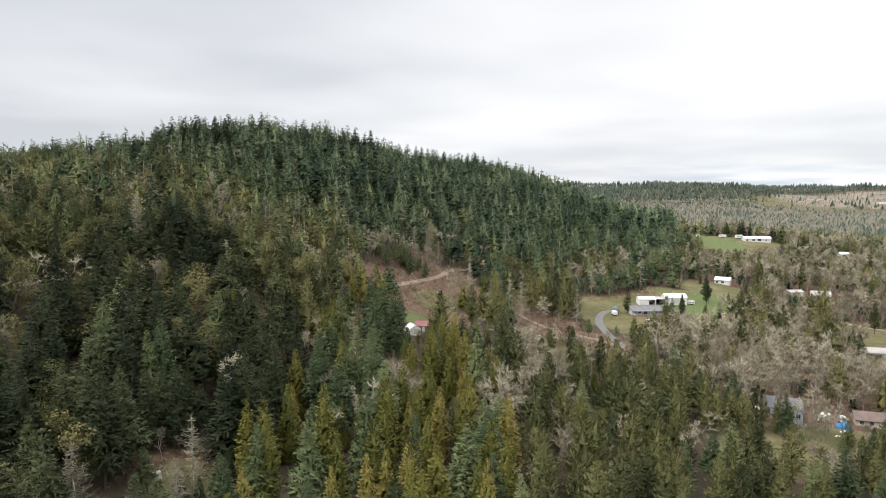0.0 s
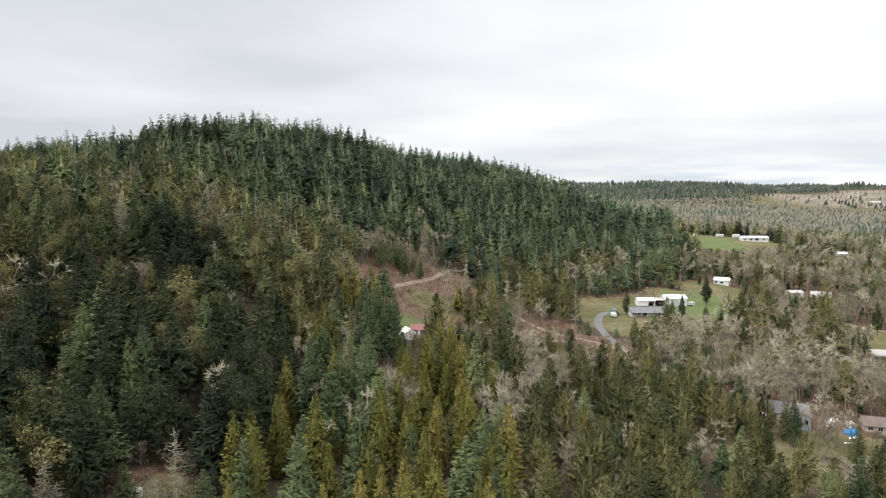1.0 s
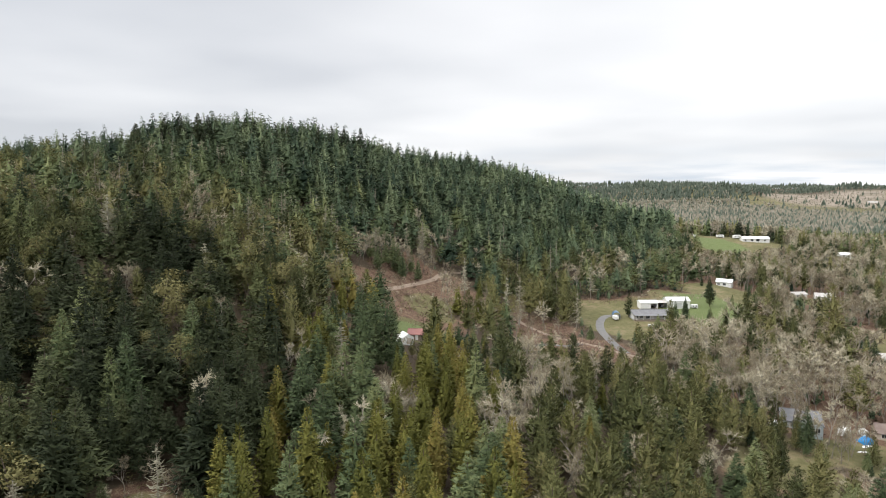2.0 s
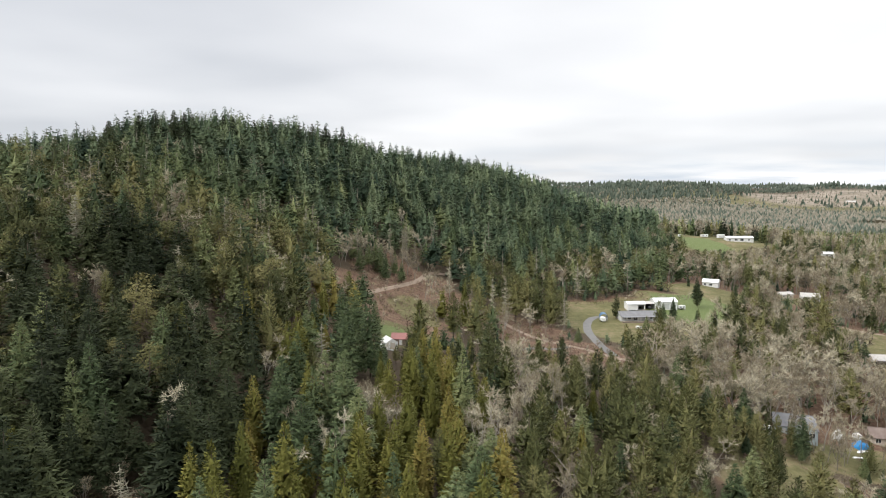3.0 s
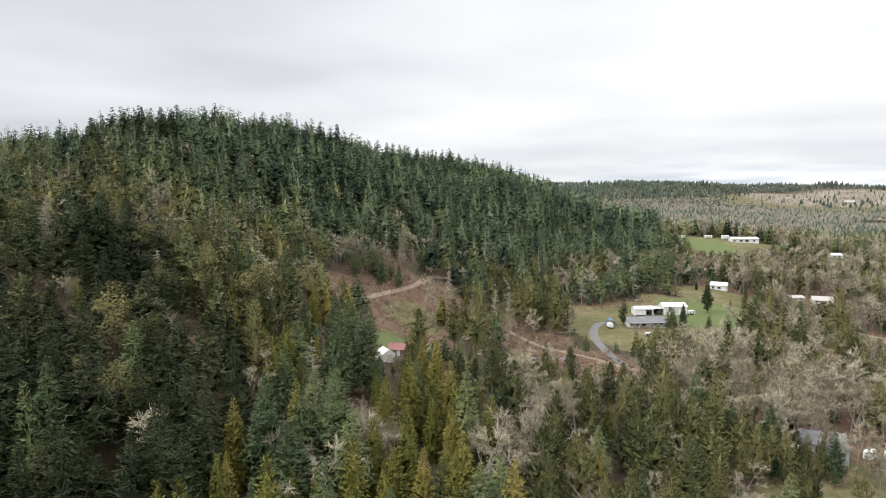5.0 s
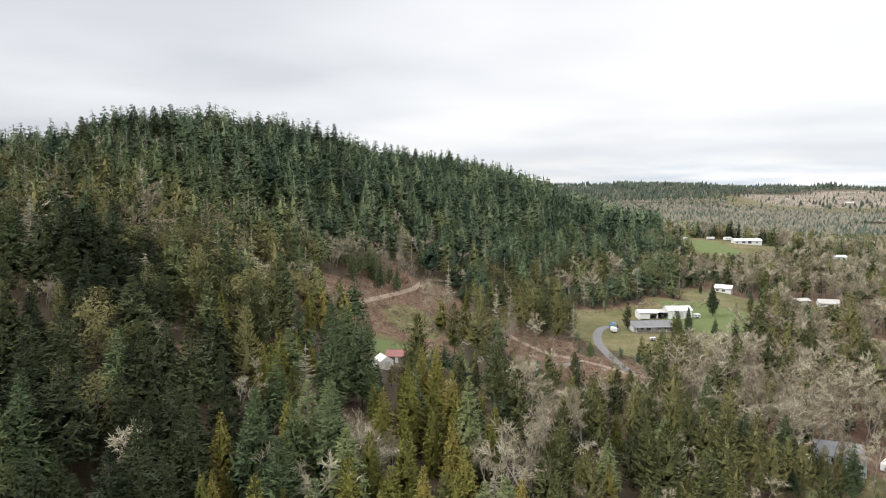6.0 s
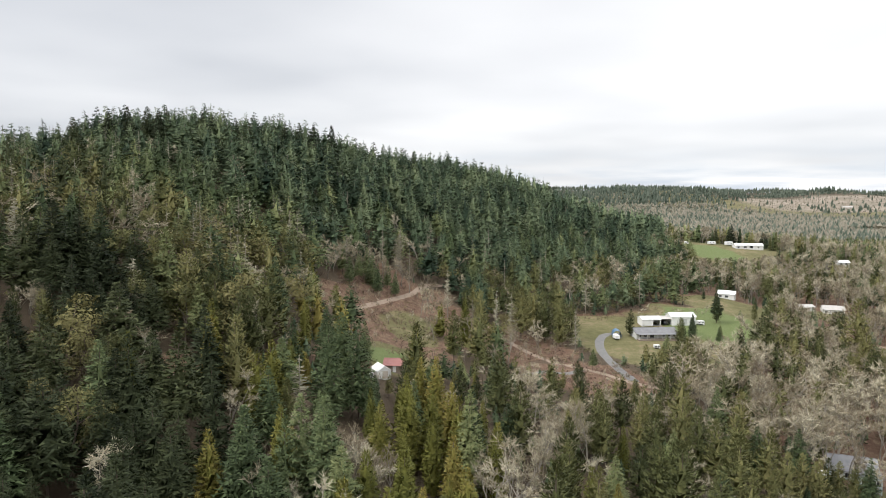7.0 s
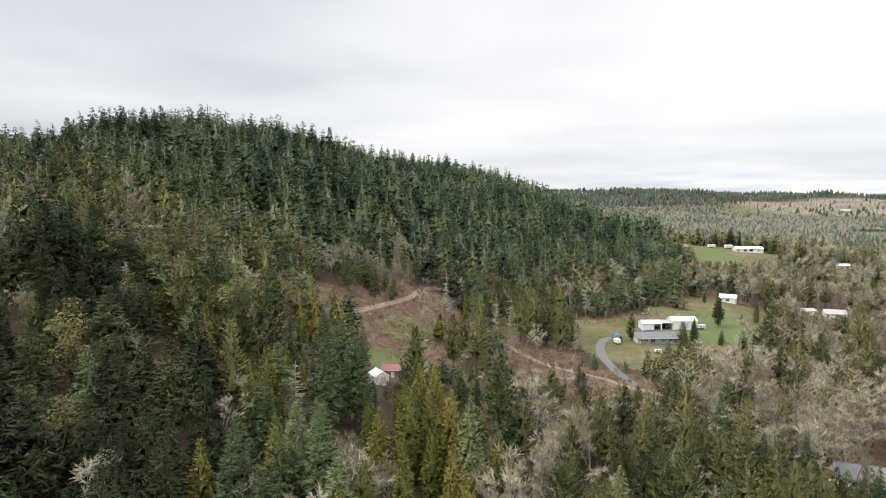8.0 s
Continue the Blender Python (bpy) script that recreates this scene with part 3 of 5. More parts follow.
def fir_far(seed):
    return straight_trunk(sides=3), conifer_crown(seed, 9, 6, 2, 0.10, 0.06, 0.26, 0.8, 0.45, 0.3)


def pine_near(seed):
    return straight_trunk(0.013), feathered_crown(seed, 22, 12, 5, (0.10, 0.20)[seed % 2], 0.21, 0.70, 0.16, 0.30, 0.32, spray=0.34, width=0.40, lean=0.025, lift=0.30, climb=0.6, core=0.3)


def pine_mid(seed):
    return straight_trunk(sides=3), feathered_crown(seed, 14, 9, 3, (0.18, 0.38)[seed % 2], 0.19, 0.70, 0.16, 0.2, 0.34, spray=0.46, width=0.5, lean=0.02, lift=0.28, climb=0.6, core=0.5)


def oak_near(seed):
    wood, twigs, _ = limbs_of(seed, 4, 0.56, first=0.32, radius=0.014, sides=3, kids=(3, 3), twig_blades=13, twig=0.0034, up=0.26)
    return wood, twigs


def oak_mid(seed):
    wood, twigs, _ = limbs_of(seed, 3, 0.54, first=0.34, radius=0.012, sides=3, kids=(3, 3), twig_blades=11, twig=0.0065, up=0.30)
    return wood, twigs


def oak_far(seed):
    wood, twigs, _ = limbs_of(seed, 2, 0.46, first=0.38, radius=0.013, sides=3, kids=(3, 3), twig_blades=7, twig=0.011, up=0.28)
    return wood, twigs


def bush(seed):
    wood, twigs, _ = limbs_of(seed, 1, 0.7, first=0.40, radius=0.014, sides=3, kids=(4, 4), twig_blades=1)
    rng = np.random.default_rng(seed)
    C = [(rng.uniform(-0.28, 0.28), rng.uniform(-0.28, 0.28), rng.uniform(0.5, 0.95)) for _ in range(6)]
    return wood, tufts(rng, C, [0.13] * 6, 6, 0.8, 0.7)


FIR = Kind("fir_tree", "dark green fir with drooping boughs on the wooded slope", "tree", M_FIR, M_BARK,
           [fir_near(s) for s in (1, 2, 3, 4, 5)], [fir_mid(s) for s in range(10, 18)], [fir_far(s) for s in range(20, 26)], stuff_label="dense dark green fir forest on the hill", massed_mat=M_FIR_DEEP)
CEDAR = Kind("cedar_tree", "yellow-green pointed young conifer among darker firs", "tree", M_CEDAR, M_BARK,
             [(straight_trunk(), conifer_crown(s, 32, 12, 10, 0.030, 0.02, 0.172, 0.82, 0.0, 0.16, core=0.60, lift=0.35)) for s in (31, 32, 33, 34)],
             [(straight_trunk(sides=3), conifer_crown(s, 15, 8, 4, 0.06, 0.04, 0.18, 0.75, 0.0, 0.3, core=0.6, lift=0.4)) for s in (35, 36)],
             [fir_far(s) for s in (37, 38)], stuff_label="yellow-green young conifers on the slope")
PINE = Kind("pine_tree", "olive green pine with a shaggy rounded crown", "tree", M_PINE, M_BARK,
            [pine_near(s) for s in (41, 42, 43, 44)],
            [pine_mid(s) for s in (45, 46, 47, 48)],
            [fir_far(s) for s in (49, 50)], stuff_label="olive green pines among bare oaks")
LEAFY = Kind("madrone_tree", "olive leafy broadleaf tree with a clumped crown", "tree", M_LEAF, M_BARK,
             [broadleaf(s, 240, 2, 0.15) for s in (51, 52, 53)], [broadleaf(s, 56, 2, 0.15) for s in (54, 55, 56)], [bush(s) for s in (57, 58)],
             stuff_label="olive broadleaf trees mixed into the conifer slope")
OAK = Kind("bare_oak", "leafless oak with pale lichen-grey twigs", "tree", M_TWIG, M_PALE_BARK,
           [oak_near(s) for s in (61, 62, 63, 64)], [oak_mid(s) for s in (65, 66, 67, 68)], [oak_far(s) for s in (69, 70, 71)],
           crown="twig_crown", stuff_label="leafless grey-brown oak woods in the valley")
SNAG = Kind("dead_fir", "dead standing fir with pale lichen-covered branches", "tree", M_SNAG, M_PALE_BARK,
            [(straight_trunk(0.010, 0.99), dead_conifer(s, 24, 5)) for s in (81, 82)] + [(straight_trunk(0.011, 0.99), dead_conifer(86, 26, 8, 0.25))], [(straight_trunk(0.012, 0.99, 3), dead_conifer(s, 10, 4)) for s in (83, 84)],
            [(straight_trunk(0.010, 0.99, 3), dead_conifer(s, 6, 3)) for s in (85,)], crown="branch_crown", stuff_label="pale dead conifers standing in the forest")


def tiny_crown(seed, round_top):
    rng = np.random.default_rng(seed)
    V, F = [], []
    for r, (z, q) in enumerate(((0.1, 0.9), (0.55, 1.0 if round_top else 0.6))):
        for k in range(5):
            V.append((0.26 * q * rng.uniform(0.7, 1.3) * math.cos(k * 1.257 + r), 0.26 * q * rng.uniform(0.7, 1.3) * math.sin(k * 1.257 + r), z + rng.uniform(-0.08, 0.08)))
    V.append((0, 0, 1.0))
    for k in range(5):
        j = (k + 1) % 5
        F += [(k, j, 5 + j), (k, 5 + j, 5 + k), (5 + k, 5 + j, 10)]
    return prism((0, 0, 0), (0, 0, 0.2), 0.02, 0.02), (np.array(V), np.array(F))


# the same fir shapes, in needles coloured as if shaded
SHADEFIR = Kind("blue_fir", "dark fir with dense drooping boughs, shade put into its needle colour", "tree", M_SHADED_FIR, M_BARK, FIR.near, FIR.mid, FIR.far,
               stuff_label="dark firs on the steep slope, shade put into their needle colour")
SLOPEFIR = Kind("slope_fir", "", "trees", M_FIR, M_BARK, [], FIR.mid, FIR.far, stuff_label="olive green firs of the lower slopes and valley")
FARWOOD = Kind("conifer_tree", "", "trees", M_HAZED_FIR, M_BARK, [], [tiny_crown(s, False) for s in (101, 102, 103)], [], stuff_label="conifer woods on the distant hills, greens greyed for haze", full=False)
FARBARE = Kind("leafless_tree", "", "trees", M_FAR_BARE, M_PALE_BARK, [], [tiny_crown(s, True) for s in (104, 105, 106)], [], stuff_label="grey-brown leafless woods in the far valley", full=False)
KINDS = (FIR, SHADEFIR, CEDAR, PINE, LEAFY, OAK, SNAG, SLOPEFIR, FARWOOD, FARBARE)
BRUSH = Kind("brush", "", "brush", M_BRUSH, M_BRUSH, [], [bush(s) for s in (91, 92, 93)], [], stuff_label="brown leafless brush and saplings on the clearings")


def mix(x, y, rng):
    """The kind of tree that grows at a place, and its height."""
    u, v = rng.random(), rng.random()
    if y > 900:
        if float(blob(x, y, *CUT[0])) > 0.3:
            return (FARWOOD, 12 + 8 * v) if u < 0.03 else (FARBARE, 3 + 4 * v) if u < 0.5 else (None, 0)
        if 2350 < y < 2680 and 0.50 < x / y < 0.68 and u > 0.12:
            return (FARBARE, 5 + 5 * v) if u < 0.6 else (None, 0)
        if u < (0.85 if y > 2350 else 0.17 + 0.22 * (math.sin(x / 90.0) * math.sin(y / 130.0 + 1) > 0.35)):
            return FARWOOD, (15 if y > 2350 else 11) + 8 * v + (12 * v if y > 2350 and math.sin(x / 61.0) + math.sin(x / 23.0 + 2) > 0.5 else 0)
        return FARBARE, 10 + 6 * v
    ridge = 430 + 0.75 * max(x + 60, 0) if x > -60 else 400 - 0.35 * (x + 60)
    if y > ridge - 70 and y > 395 + 0.3 * max(x - 60, 0) and x < 165 + 0.28 * (y - 425) or x < 0 and y > max(ridge - 70, 335):
        if y > ridge:
            return (FIR, 20 + 11 * v) if x > -190 or u < 0.6 else (OAK, 14 + 5 * v) if u < 0.85 else (SNAG, 16 + 6 * v)
        if u < 0.50:
            return FIR, 17 + 9 * v
        return (OAK, 13 + 5 * v) if u < 0.57 else (SNAG, 16 + 7 * v) if u < 0.66 else (SLOPEFIR, 15 + 9 * v)
    if y > 395 + 0.3 * max(x - 60, 0) and x < 165 + 0.28 * (y - 425):
        return (FIR, 14 + 9 * v) if u < 0.13 else (SLOPEFIR, 13 + 9 * v) if u < 0.38 else (PINE, 14 + 8 * v) if u < 0.50 else (SNAG, 14 + 8 * v) if u < 0.60 else (LEAFY, 10 + 5 * v) if u < 0.76 else (OAK, 13 + 5 * v)
    foot = 165 + 0.28 * (y - 425)
    if x > 0.62 * y - 86 + 36 * min(1.0, max(0.0, (262 - y) / 36)) and y < 330 or x > foot and y >= 330:
        if y < 205:
            return (PINE, 12 + 7 * v) if u < 0.52 else (FIR, 10 + 8 * v) if u < 0.72 else (OAK, 10 + 5 * v)
        if y > 560:
            return (OAK, 13 + 6 * v) if u < 0.62 else (PINE, 14 + 9 * v) if u < 0.82 else (FIR, 15 + 8 * v)
        return (OAK, 13 + 7 * v) if u < 0.66 else (PINE, 13 + 9 * v) if u < 0.88 else (FIR, 10 + 9 * v)
    if x < -42 and y > 195:
        # a stretch planted mostly with the shade-coloured firs
        dark_stretch = -115 < x < -64 and y < 252
        if u < (0.08 if dark_stretch else 0.24 if y < 262 else 0.27):
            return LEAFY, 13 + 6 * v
        if u < (0.74 if dark_stretch else 0.52):
            return (SHADEFIR if dark_stretch or y < 212 and x > -110 else FIR), 17 + 9 * v
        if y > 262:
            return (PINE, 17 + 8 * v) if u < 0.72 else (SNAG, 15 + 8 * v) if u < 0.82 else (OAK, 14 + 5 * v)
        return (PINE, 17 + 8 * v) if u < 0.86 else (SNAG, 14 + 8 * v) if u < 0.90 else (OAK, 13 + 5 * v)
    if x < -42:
        return (SHADEFIR, 17 + 10 * v) if u < 0.84 else (LEAFY, 11 + 7 * v) if u < 0.91 else (OAK, 10 + 5 * v) if u < 0.95 else (CEDAR, 12 + 6 * v)
    if x < 22:
        if y > 215:
            return (FIR, 13 + 8 * v) if u < 0.32 else (CEDAR, 11 + 7 * v) if u < 0.68 else (OAK, 9 + 4 * v) if u < 0.9 else (PINE, 12 + 6 * v)
        return (FIR, 14 + 8 * v) if u < 0.24 else (CEDAR, 13 + 9 * v) if u < 0.78 else (OAK, 9 + 5 * v) if u < 0.93 else (PINE, 13 + 7 * v)
    return (PINE, 15 + 8 * v) if u < 0.62 else (OAK, 12 + 4 * v) if u < 0.85 else (CEDAR, 11 + 6 * v) if u < 0.92 else (FIR, 14 + 8 * v)


def in_view(x, y):
    """The stretch of country that the flight overlooks."""
    return abs(x) < 75 if y < 62 else max(-0.80 * y - 25, -345 if y < 520 else -0.0 * y - 300) < x < 0.72 * y + 30 and y < 760 + 9 * max(x - 60, 0)


TAKEN = []
# places that lie open to the air, with only low growth before them: x, y, half-width, height above the ground
OPEN = ((256, 452, 9, 1.5), (239, 449, 5, 3.0), (369, 612, 7, 1.0), (208, 312, 9, 0.5), (216, 402, 5, 0.3), (224, 387, 5, 0.3), (231, 371, 5, 0.3), (194, 455, 6, 0.6),
        (262, 610, 26, 0.0), (292, 625, 24, 0.0), (140, 229, 10, 0.4), (81, 332, 6, 0.0), (112, 358, 10, 0.4), (86, 358, 6, 0.0), (150, 390, 22, 0.0), (-71, 124, 3, 5.0), (-52, 126, 3, 5.0))
OPEN_Z = [float(height(o[0], o[1])) + o[3] for o in OPEN]


def headroom(x, y):
    """How tall a tree may stand at a place without closing off the open places from above the start of the wood."""
    g, most_h = float(height(x, y)), 99.0
    for (hx, hy, r, _), z in zip(OPEN, OPEN_Z):
        f = (y - 30) / (hy - 30)
        if 0.1 < f < 1 and abs(x - (-2 + (hx + 2) * f)) < r * f + 1.5:
            most_h = min(most_h, EYE + (z - EYE) * f - g + 0.5)
    return most_h



def stand(kind, x, y, h, wide=1.0, turn=0.0, variant=0, label=""):
    kind.single(x, y, h, wide, turn, variant, label)
    TAKEN.append((x, y, h * 0.13 * wide))


def landmark(kind, x, y, h):
    """A tree that stands out, where it stands."""
    r = random.Random(x * 31 + y)
    stand(kind, x, y, h, r.uniform(0.9, 1.2), r.uniform(0, 6.28), r.randrange(2) if kind is SNAG else r.randrange(100))


# single trees that stand out: metres right, ahead, tall
for spot in ((-39, 175, 20), (-37, 156, 20), (-28, 153, 23), (2, 197, 19), (8, 200, 22), (-4, 174, 22), (-1, 165, 20), (-8, 161, 19), (5, 165, 20), (-15, 141, 22), (-22, 136, 21), (-1, 136, 21), (-7, 133, 22), (-15, 128, 21), (-6, 121, 22), (16, 159, 23), (14, 141, 22), (-14, 164, 21), (15, 193, 20), (-44, 146, 20), (-40, 146, 21), (-50, 215, 21), (-37, 205, 20), (-27, 180, 21), (-64, 203, 19), (-4, 187, 18), (6, 190, 18), (0, 230, 18), (-3, 204, 21), (2, 206, 20), (7, 210, 21), (4, 227, 20), (10, 206, 19),):
    landmark(CEDAR, *spot)
for spot in ((-1, 260, 19), (-4, 212, 20), (-54, 229, 19), (-28, 183, 19), (16, 197, 19), (-15, 168, 18), (33, 183, 18), (20, 330, 21),):
    landmark(CEDAR, *spot)
for spot in ((-59, 160, 14), (-55, 163, 17), (-63, 162, 15), (-68, 158, 16), (-72, 169, 23), (-83, 143, 23), (-71, 136, 26), (-32, 172, 27), (-19, 179, 27), (10, 197, 25), (-17, 145, 28), (-88, 182, 26), (-58, 188, 27), (-50, 211, 25), (-28, 136, 24), (-26, 177, 23), (-44, 170, 23), (-48, 173, 26), (-59, 178, 23), (-51, 172, 23), (-66, 172, 27), (-95, 160, 23), (-84, 157, 25), (-61, 189, 23), (-33, 177, 24), (-49, 163, 25), (-24, 184, 24), (-20, 188, 24), (-43, 191, 24), (11, 204, 23), (-16, 223, 26), (-22, 238, 22), (-23, 220, 24), (-35, 185, 19), (-34, 202, 19), (30, 359, 17),):
    landmark(SHADEFIR if spot[0] < -70 or spot[0] < -42 and spot[1] < 212 else FIR, *spot)
for spot in ((-27, 249, 19), (-22, 252, 17), (-17, 265, 14), (68, 308, 9), (154, 387, 17), (144, 362, 7), (171, 397, 5), (133, 368, 10), (104, 327, 10), (124, 358, 11), (131, 363, 12), (154, 332, 12), (171, 308, 15), (97, 323, 4), (192, 421, 8), (171, 441, 7), (220, 392, 8), (222, 389, 8), (203, 366, 3), (205, 363, 3), (188, 297, 15), (-27, 374, 15), (-21, 379, 16), (-14, 385, 14), (-31, 368, 13), (-18, 371, 15), (-24, 384, 16), (-10, 378, 12), (-35, 376, 15), ):
    landmark(SHADEFIR if spot[0] < -70 or spot[0] < -42 and spot[1] < 212 else FIR, *spot)
for spot in ((92, 206, 8), (110, 209, 6), (114, 206, 5),):
    landmark(SHADEFIR if spot[0] < -70 or spot[0] < -42 and spot[1] < 212 else FIR, *spot)
for spot in ((30, 189, 19), (25, 171, 18), (37, 159, 22), (41, 169, 18), (35, 165, 18), (52, 158, 22), (49, 169, 20), (79, 216, 19), (67, 186, 18), (62, 145, 20), (33, 178, 20), (51, 194, 20), (59, 198, 18), (72, 211, 19), (84, 210, 19), (40, 146, 20), (50, 144, 19), (21, 138, 21), (29, 140, 19), (-1, 253, 21), (95, 284, 21), (103, 288, 17), (47, 244, 18), (45, 215, 19), (76, 254, 20), (57, 224, 17), (56, 284, 10), (102, 366, 13), (161, 312, 18), (178, 309, 25), (184, 367, 13), (92, 190, 9), (166, 299, 16),):
    landmark(PINE, *spot)
for spot in ((177, 301, 18), (114, 318, 9), (114, 310, 9), (13, 294, 20), (28, 343, 23), (47, 352, 24), (55, 364, 24), (59, 356, 23), (64, 347, 22), (72, 358, 19),):
    landmark(PINE, *spot)
for spot in ((-31, 180, 16), (-23, 170, 17), (-11, 183, 18), (17, 186, 19), (20, 178, 19), (29, 228, 18), (30, 209, 15), (38, 212, 19), (-57, 168, 18), (-127, 201, 16), (77, 237, 16), (104, 252, 18), (106, 236, 17), (115, 245, 17), (120, 237, 18), (136, 241, 18), (142, 236, 17), (-32, 173, 17), (-15, 185, 18), (12, 184, 19), (18, 193, 15), (27, 201, 19), (35, 207, 17), (29, 235, 18), (32, 215, 16), (41, 214, 17), (-34, 178, 13), (-12, 195, 12), (-25, 177, 12), (15, 191, 14), (24, 190, 14), (32, 220, 12), (44, 229, 12),):
    landmark(OAK, *spot)
for spot in ((43, 200, 13), (25, 248, 14), (82, 246, 12), (80, 230, 14), (63, 207, 14), (-7, 193, 12), (-46, 364, 15), (-40, 360, 16), (-35, 387, 14), (-29, 382, 15), (-24, 384, 15), (-16, 382, 16), (-46, 276, 16), (-65, 296, 16), (-57, 286, 14), (-53, 286, 14), (33, 259, 12), (7, 328, 16), (22, 321, 14), (35, 309, 16), (52, 334, 15), (26, 287, 12), (35, 270, 10), (49, 293, 9), (2, 358, 15), (6, 375, 18), (11, 357, 17), (22, 352, 9), (28, 340, 8), (46, 352, 9), (52, 340, 8), (16, 338, 9), (58, 330, 8),):
    landmark(OAK, *spot)
for spot in ((44, 318, 9), (-57, 139, 6), (-65, 150, 7), (-54, 149, 8), (-60, 141, 5), (-66, 143, 6), (112, 243, 20), (126, 246, 20), (140, 247, 19), (99, 232, 20), (157, 226, 15), (133, 217, 12),):
    landmark(OAK, *spot)
for spot in ((-75, 130, 17), (-66, 180, 18), (-123, 189, 19), (-108, 170, 16), (-108, 201, 16), (-86, 151, 17), (-87, 139, 16), (-79, 294, 19), (-79, 309, 16), (-64, 239, 17), (34, 317, 16),):
    landmark(LEAFY, *spot)
for spot in ((-76, 163, 11), (13, 173, 18), (-54, 140, 18), (-29, 213, 18), (-82, 313, 22), (-99, 295, 22), (-139, 351, 18), (-8, 419, 21), (-33, 376, 21), (-75, 283, 23), (-97, 285, 20), (-66, 271, 22), (-51, 361, 20), (-9, 415, 19), (34, 337, 25), (40, 335, 25), (15, 369, 24), (68, 336, 20), (91, 406, 23), (26, 360, 15),):
    landmark(SNAG, *spot)

for spot in ((154, 387, 14), (179, 397, 9), (162, 334, 12), (165, 320, 19), (193, 335, 30), (168, 303, 16), (174, 300, 19), (231, 353, 17), (248, 502, 15), (289, 556, 17), (274, 510, 21), (298, 515, 15), (111, 329, 19), (117, 330, 11), (86, 205, 16), (82, 203, 12), (93, 210, 14), (95, 208, 13), (98, 211, 13), (102, 214, 12), (106, 216, 11), (93, 195, 14), (92, 189, 13), (112, 218, 10), (117, 220, 9), (109, 213, 8),):
    landmark(PINE, *spot)
for spot in ((142, 359, 7), (170, 394, 6), (157, 341, 12), (186, 299, 17), (213, 505, 15), (126, 205, 7), (124, 200, 4), (130, 203, 4), (113, 190, 4), (96, 187, 4), (79, 182, 3),):
    landmark(FIR, *spot)
# tall firs along the crest, in the needles with shade coloured in
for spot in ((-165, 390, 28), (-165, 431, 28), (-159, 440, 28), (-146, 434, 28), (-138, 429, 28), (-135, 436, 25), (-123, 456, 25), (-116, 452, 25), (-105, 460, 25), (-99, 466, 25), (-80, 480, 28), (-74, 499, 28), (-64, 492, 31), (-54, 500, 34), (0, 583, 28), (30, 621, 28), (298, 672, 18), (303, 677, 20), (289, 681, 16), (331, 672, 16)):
    landmark(SHADEFIR, *spot)
# broad dead firs, pale with lichen, at the clearing
stand(SNAG, -71, 124, 18, 1.0, 0.4, 2)
stand(SNAG, -52, 126, 16, 1.0, 2.1, 2)
landmark(OAK, -59, 155, 9)
landmark(FIR, -70, 164, 26)
landmark(FIR, 105, 328, 12)
for spot in ((95, 165, 13), (108, 171, 9), (117, 178, 6)):
    landmark(FIR, *spot)
# the young firs of the hedge along the lane
for spot in ((206, 382, 4), (206, 378, 4), (207, 375, 4), (207, 372, 4), (207, 368, 4), (208, 365, 4), (208, 362, 4), (209, 359, 4),):
    landmark(FIR, *spot)
for spot in ((103, 224, 21), (107, 227, 23), (91, 221, 22), (131, 254, 17), (119, 211, 14), (119, 218, 13), (120, 208, 13), (113, 222, 17), (124, 221, 15), (127, 214, 13), (130, 219, 14), (110, 228, 18), (154, 255, 15), (161, 252, 19), (140, 256, 17), (103, 237, 19), (105, 258, 19), (99, 263, 19), (117, 261, 21),):
    landmark(OAK, *spot)
for spot in ((-83, 313, 22), (-76, 294, 22), (-77, 351, 22), (-77, 359, 22), (-73, 354, 22), (-65, 291, 22), (-63, 293, 22), (-58, 367, 22), (-64, 376, 22), (-8, 413, 22), (-10, 402, 22), (7, 425, 22), (-17, 404, 22),):
    landmark(SNAG, *spot)
for spot in ((-45, 375, 15), (-47, 365, 15), (-42, 371, 15), (-35, 389, 15), (-29, 389, 15), (-24, 391, 15), (-19, 396, 15), (-7, 394, 15), (-3, 390, 15), (-39, 372, 15), (-56, 287, 15), (-48, 294, 15), (-49, 285, 15), (-101, 227, 9), (-100, 230, 9), (-98, 231, 9), (-96, 231, 9), (-98, 227, 9),):
    landmark(OAK, *spot)
for spot in ((-73, 170, 24), (-72, 161, 24), (-89, 172, 24), (-90, 184, 24), (-64, 189, 24),):
    landmark(FIR, *spot)


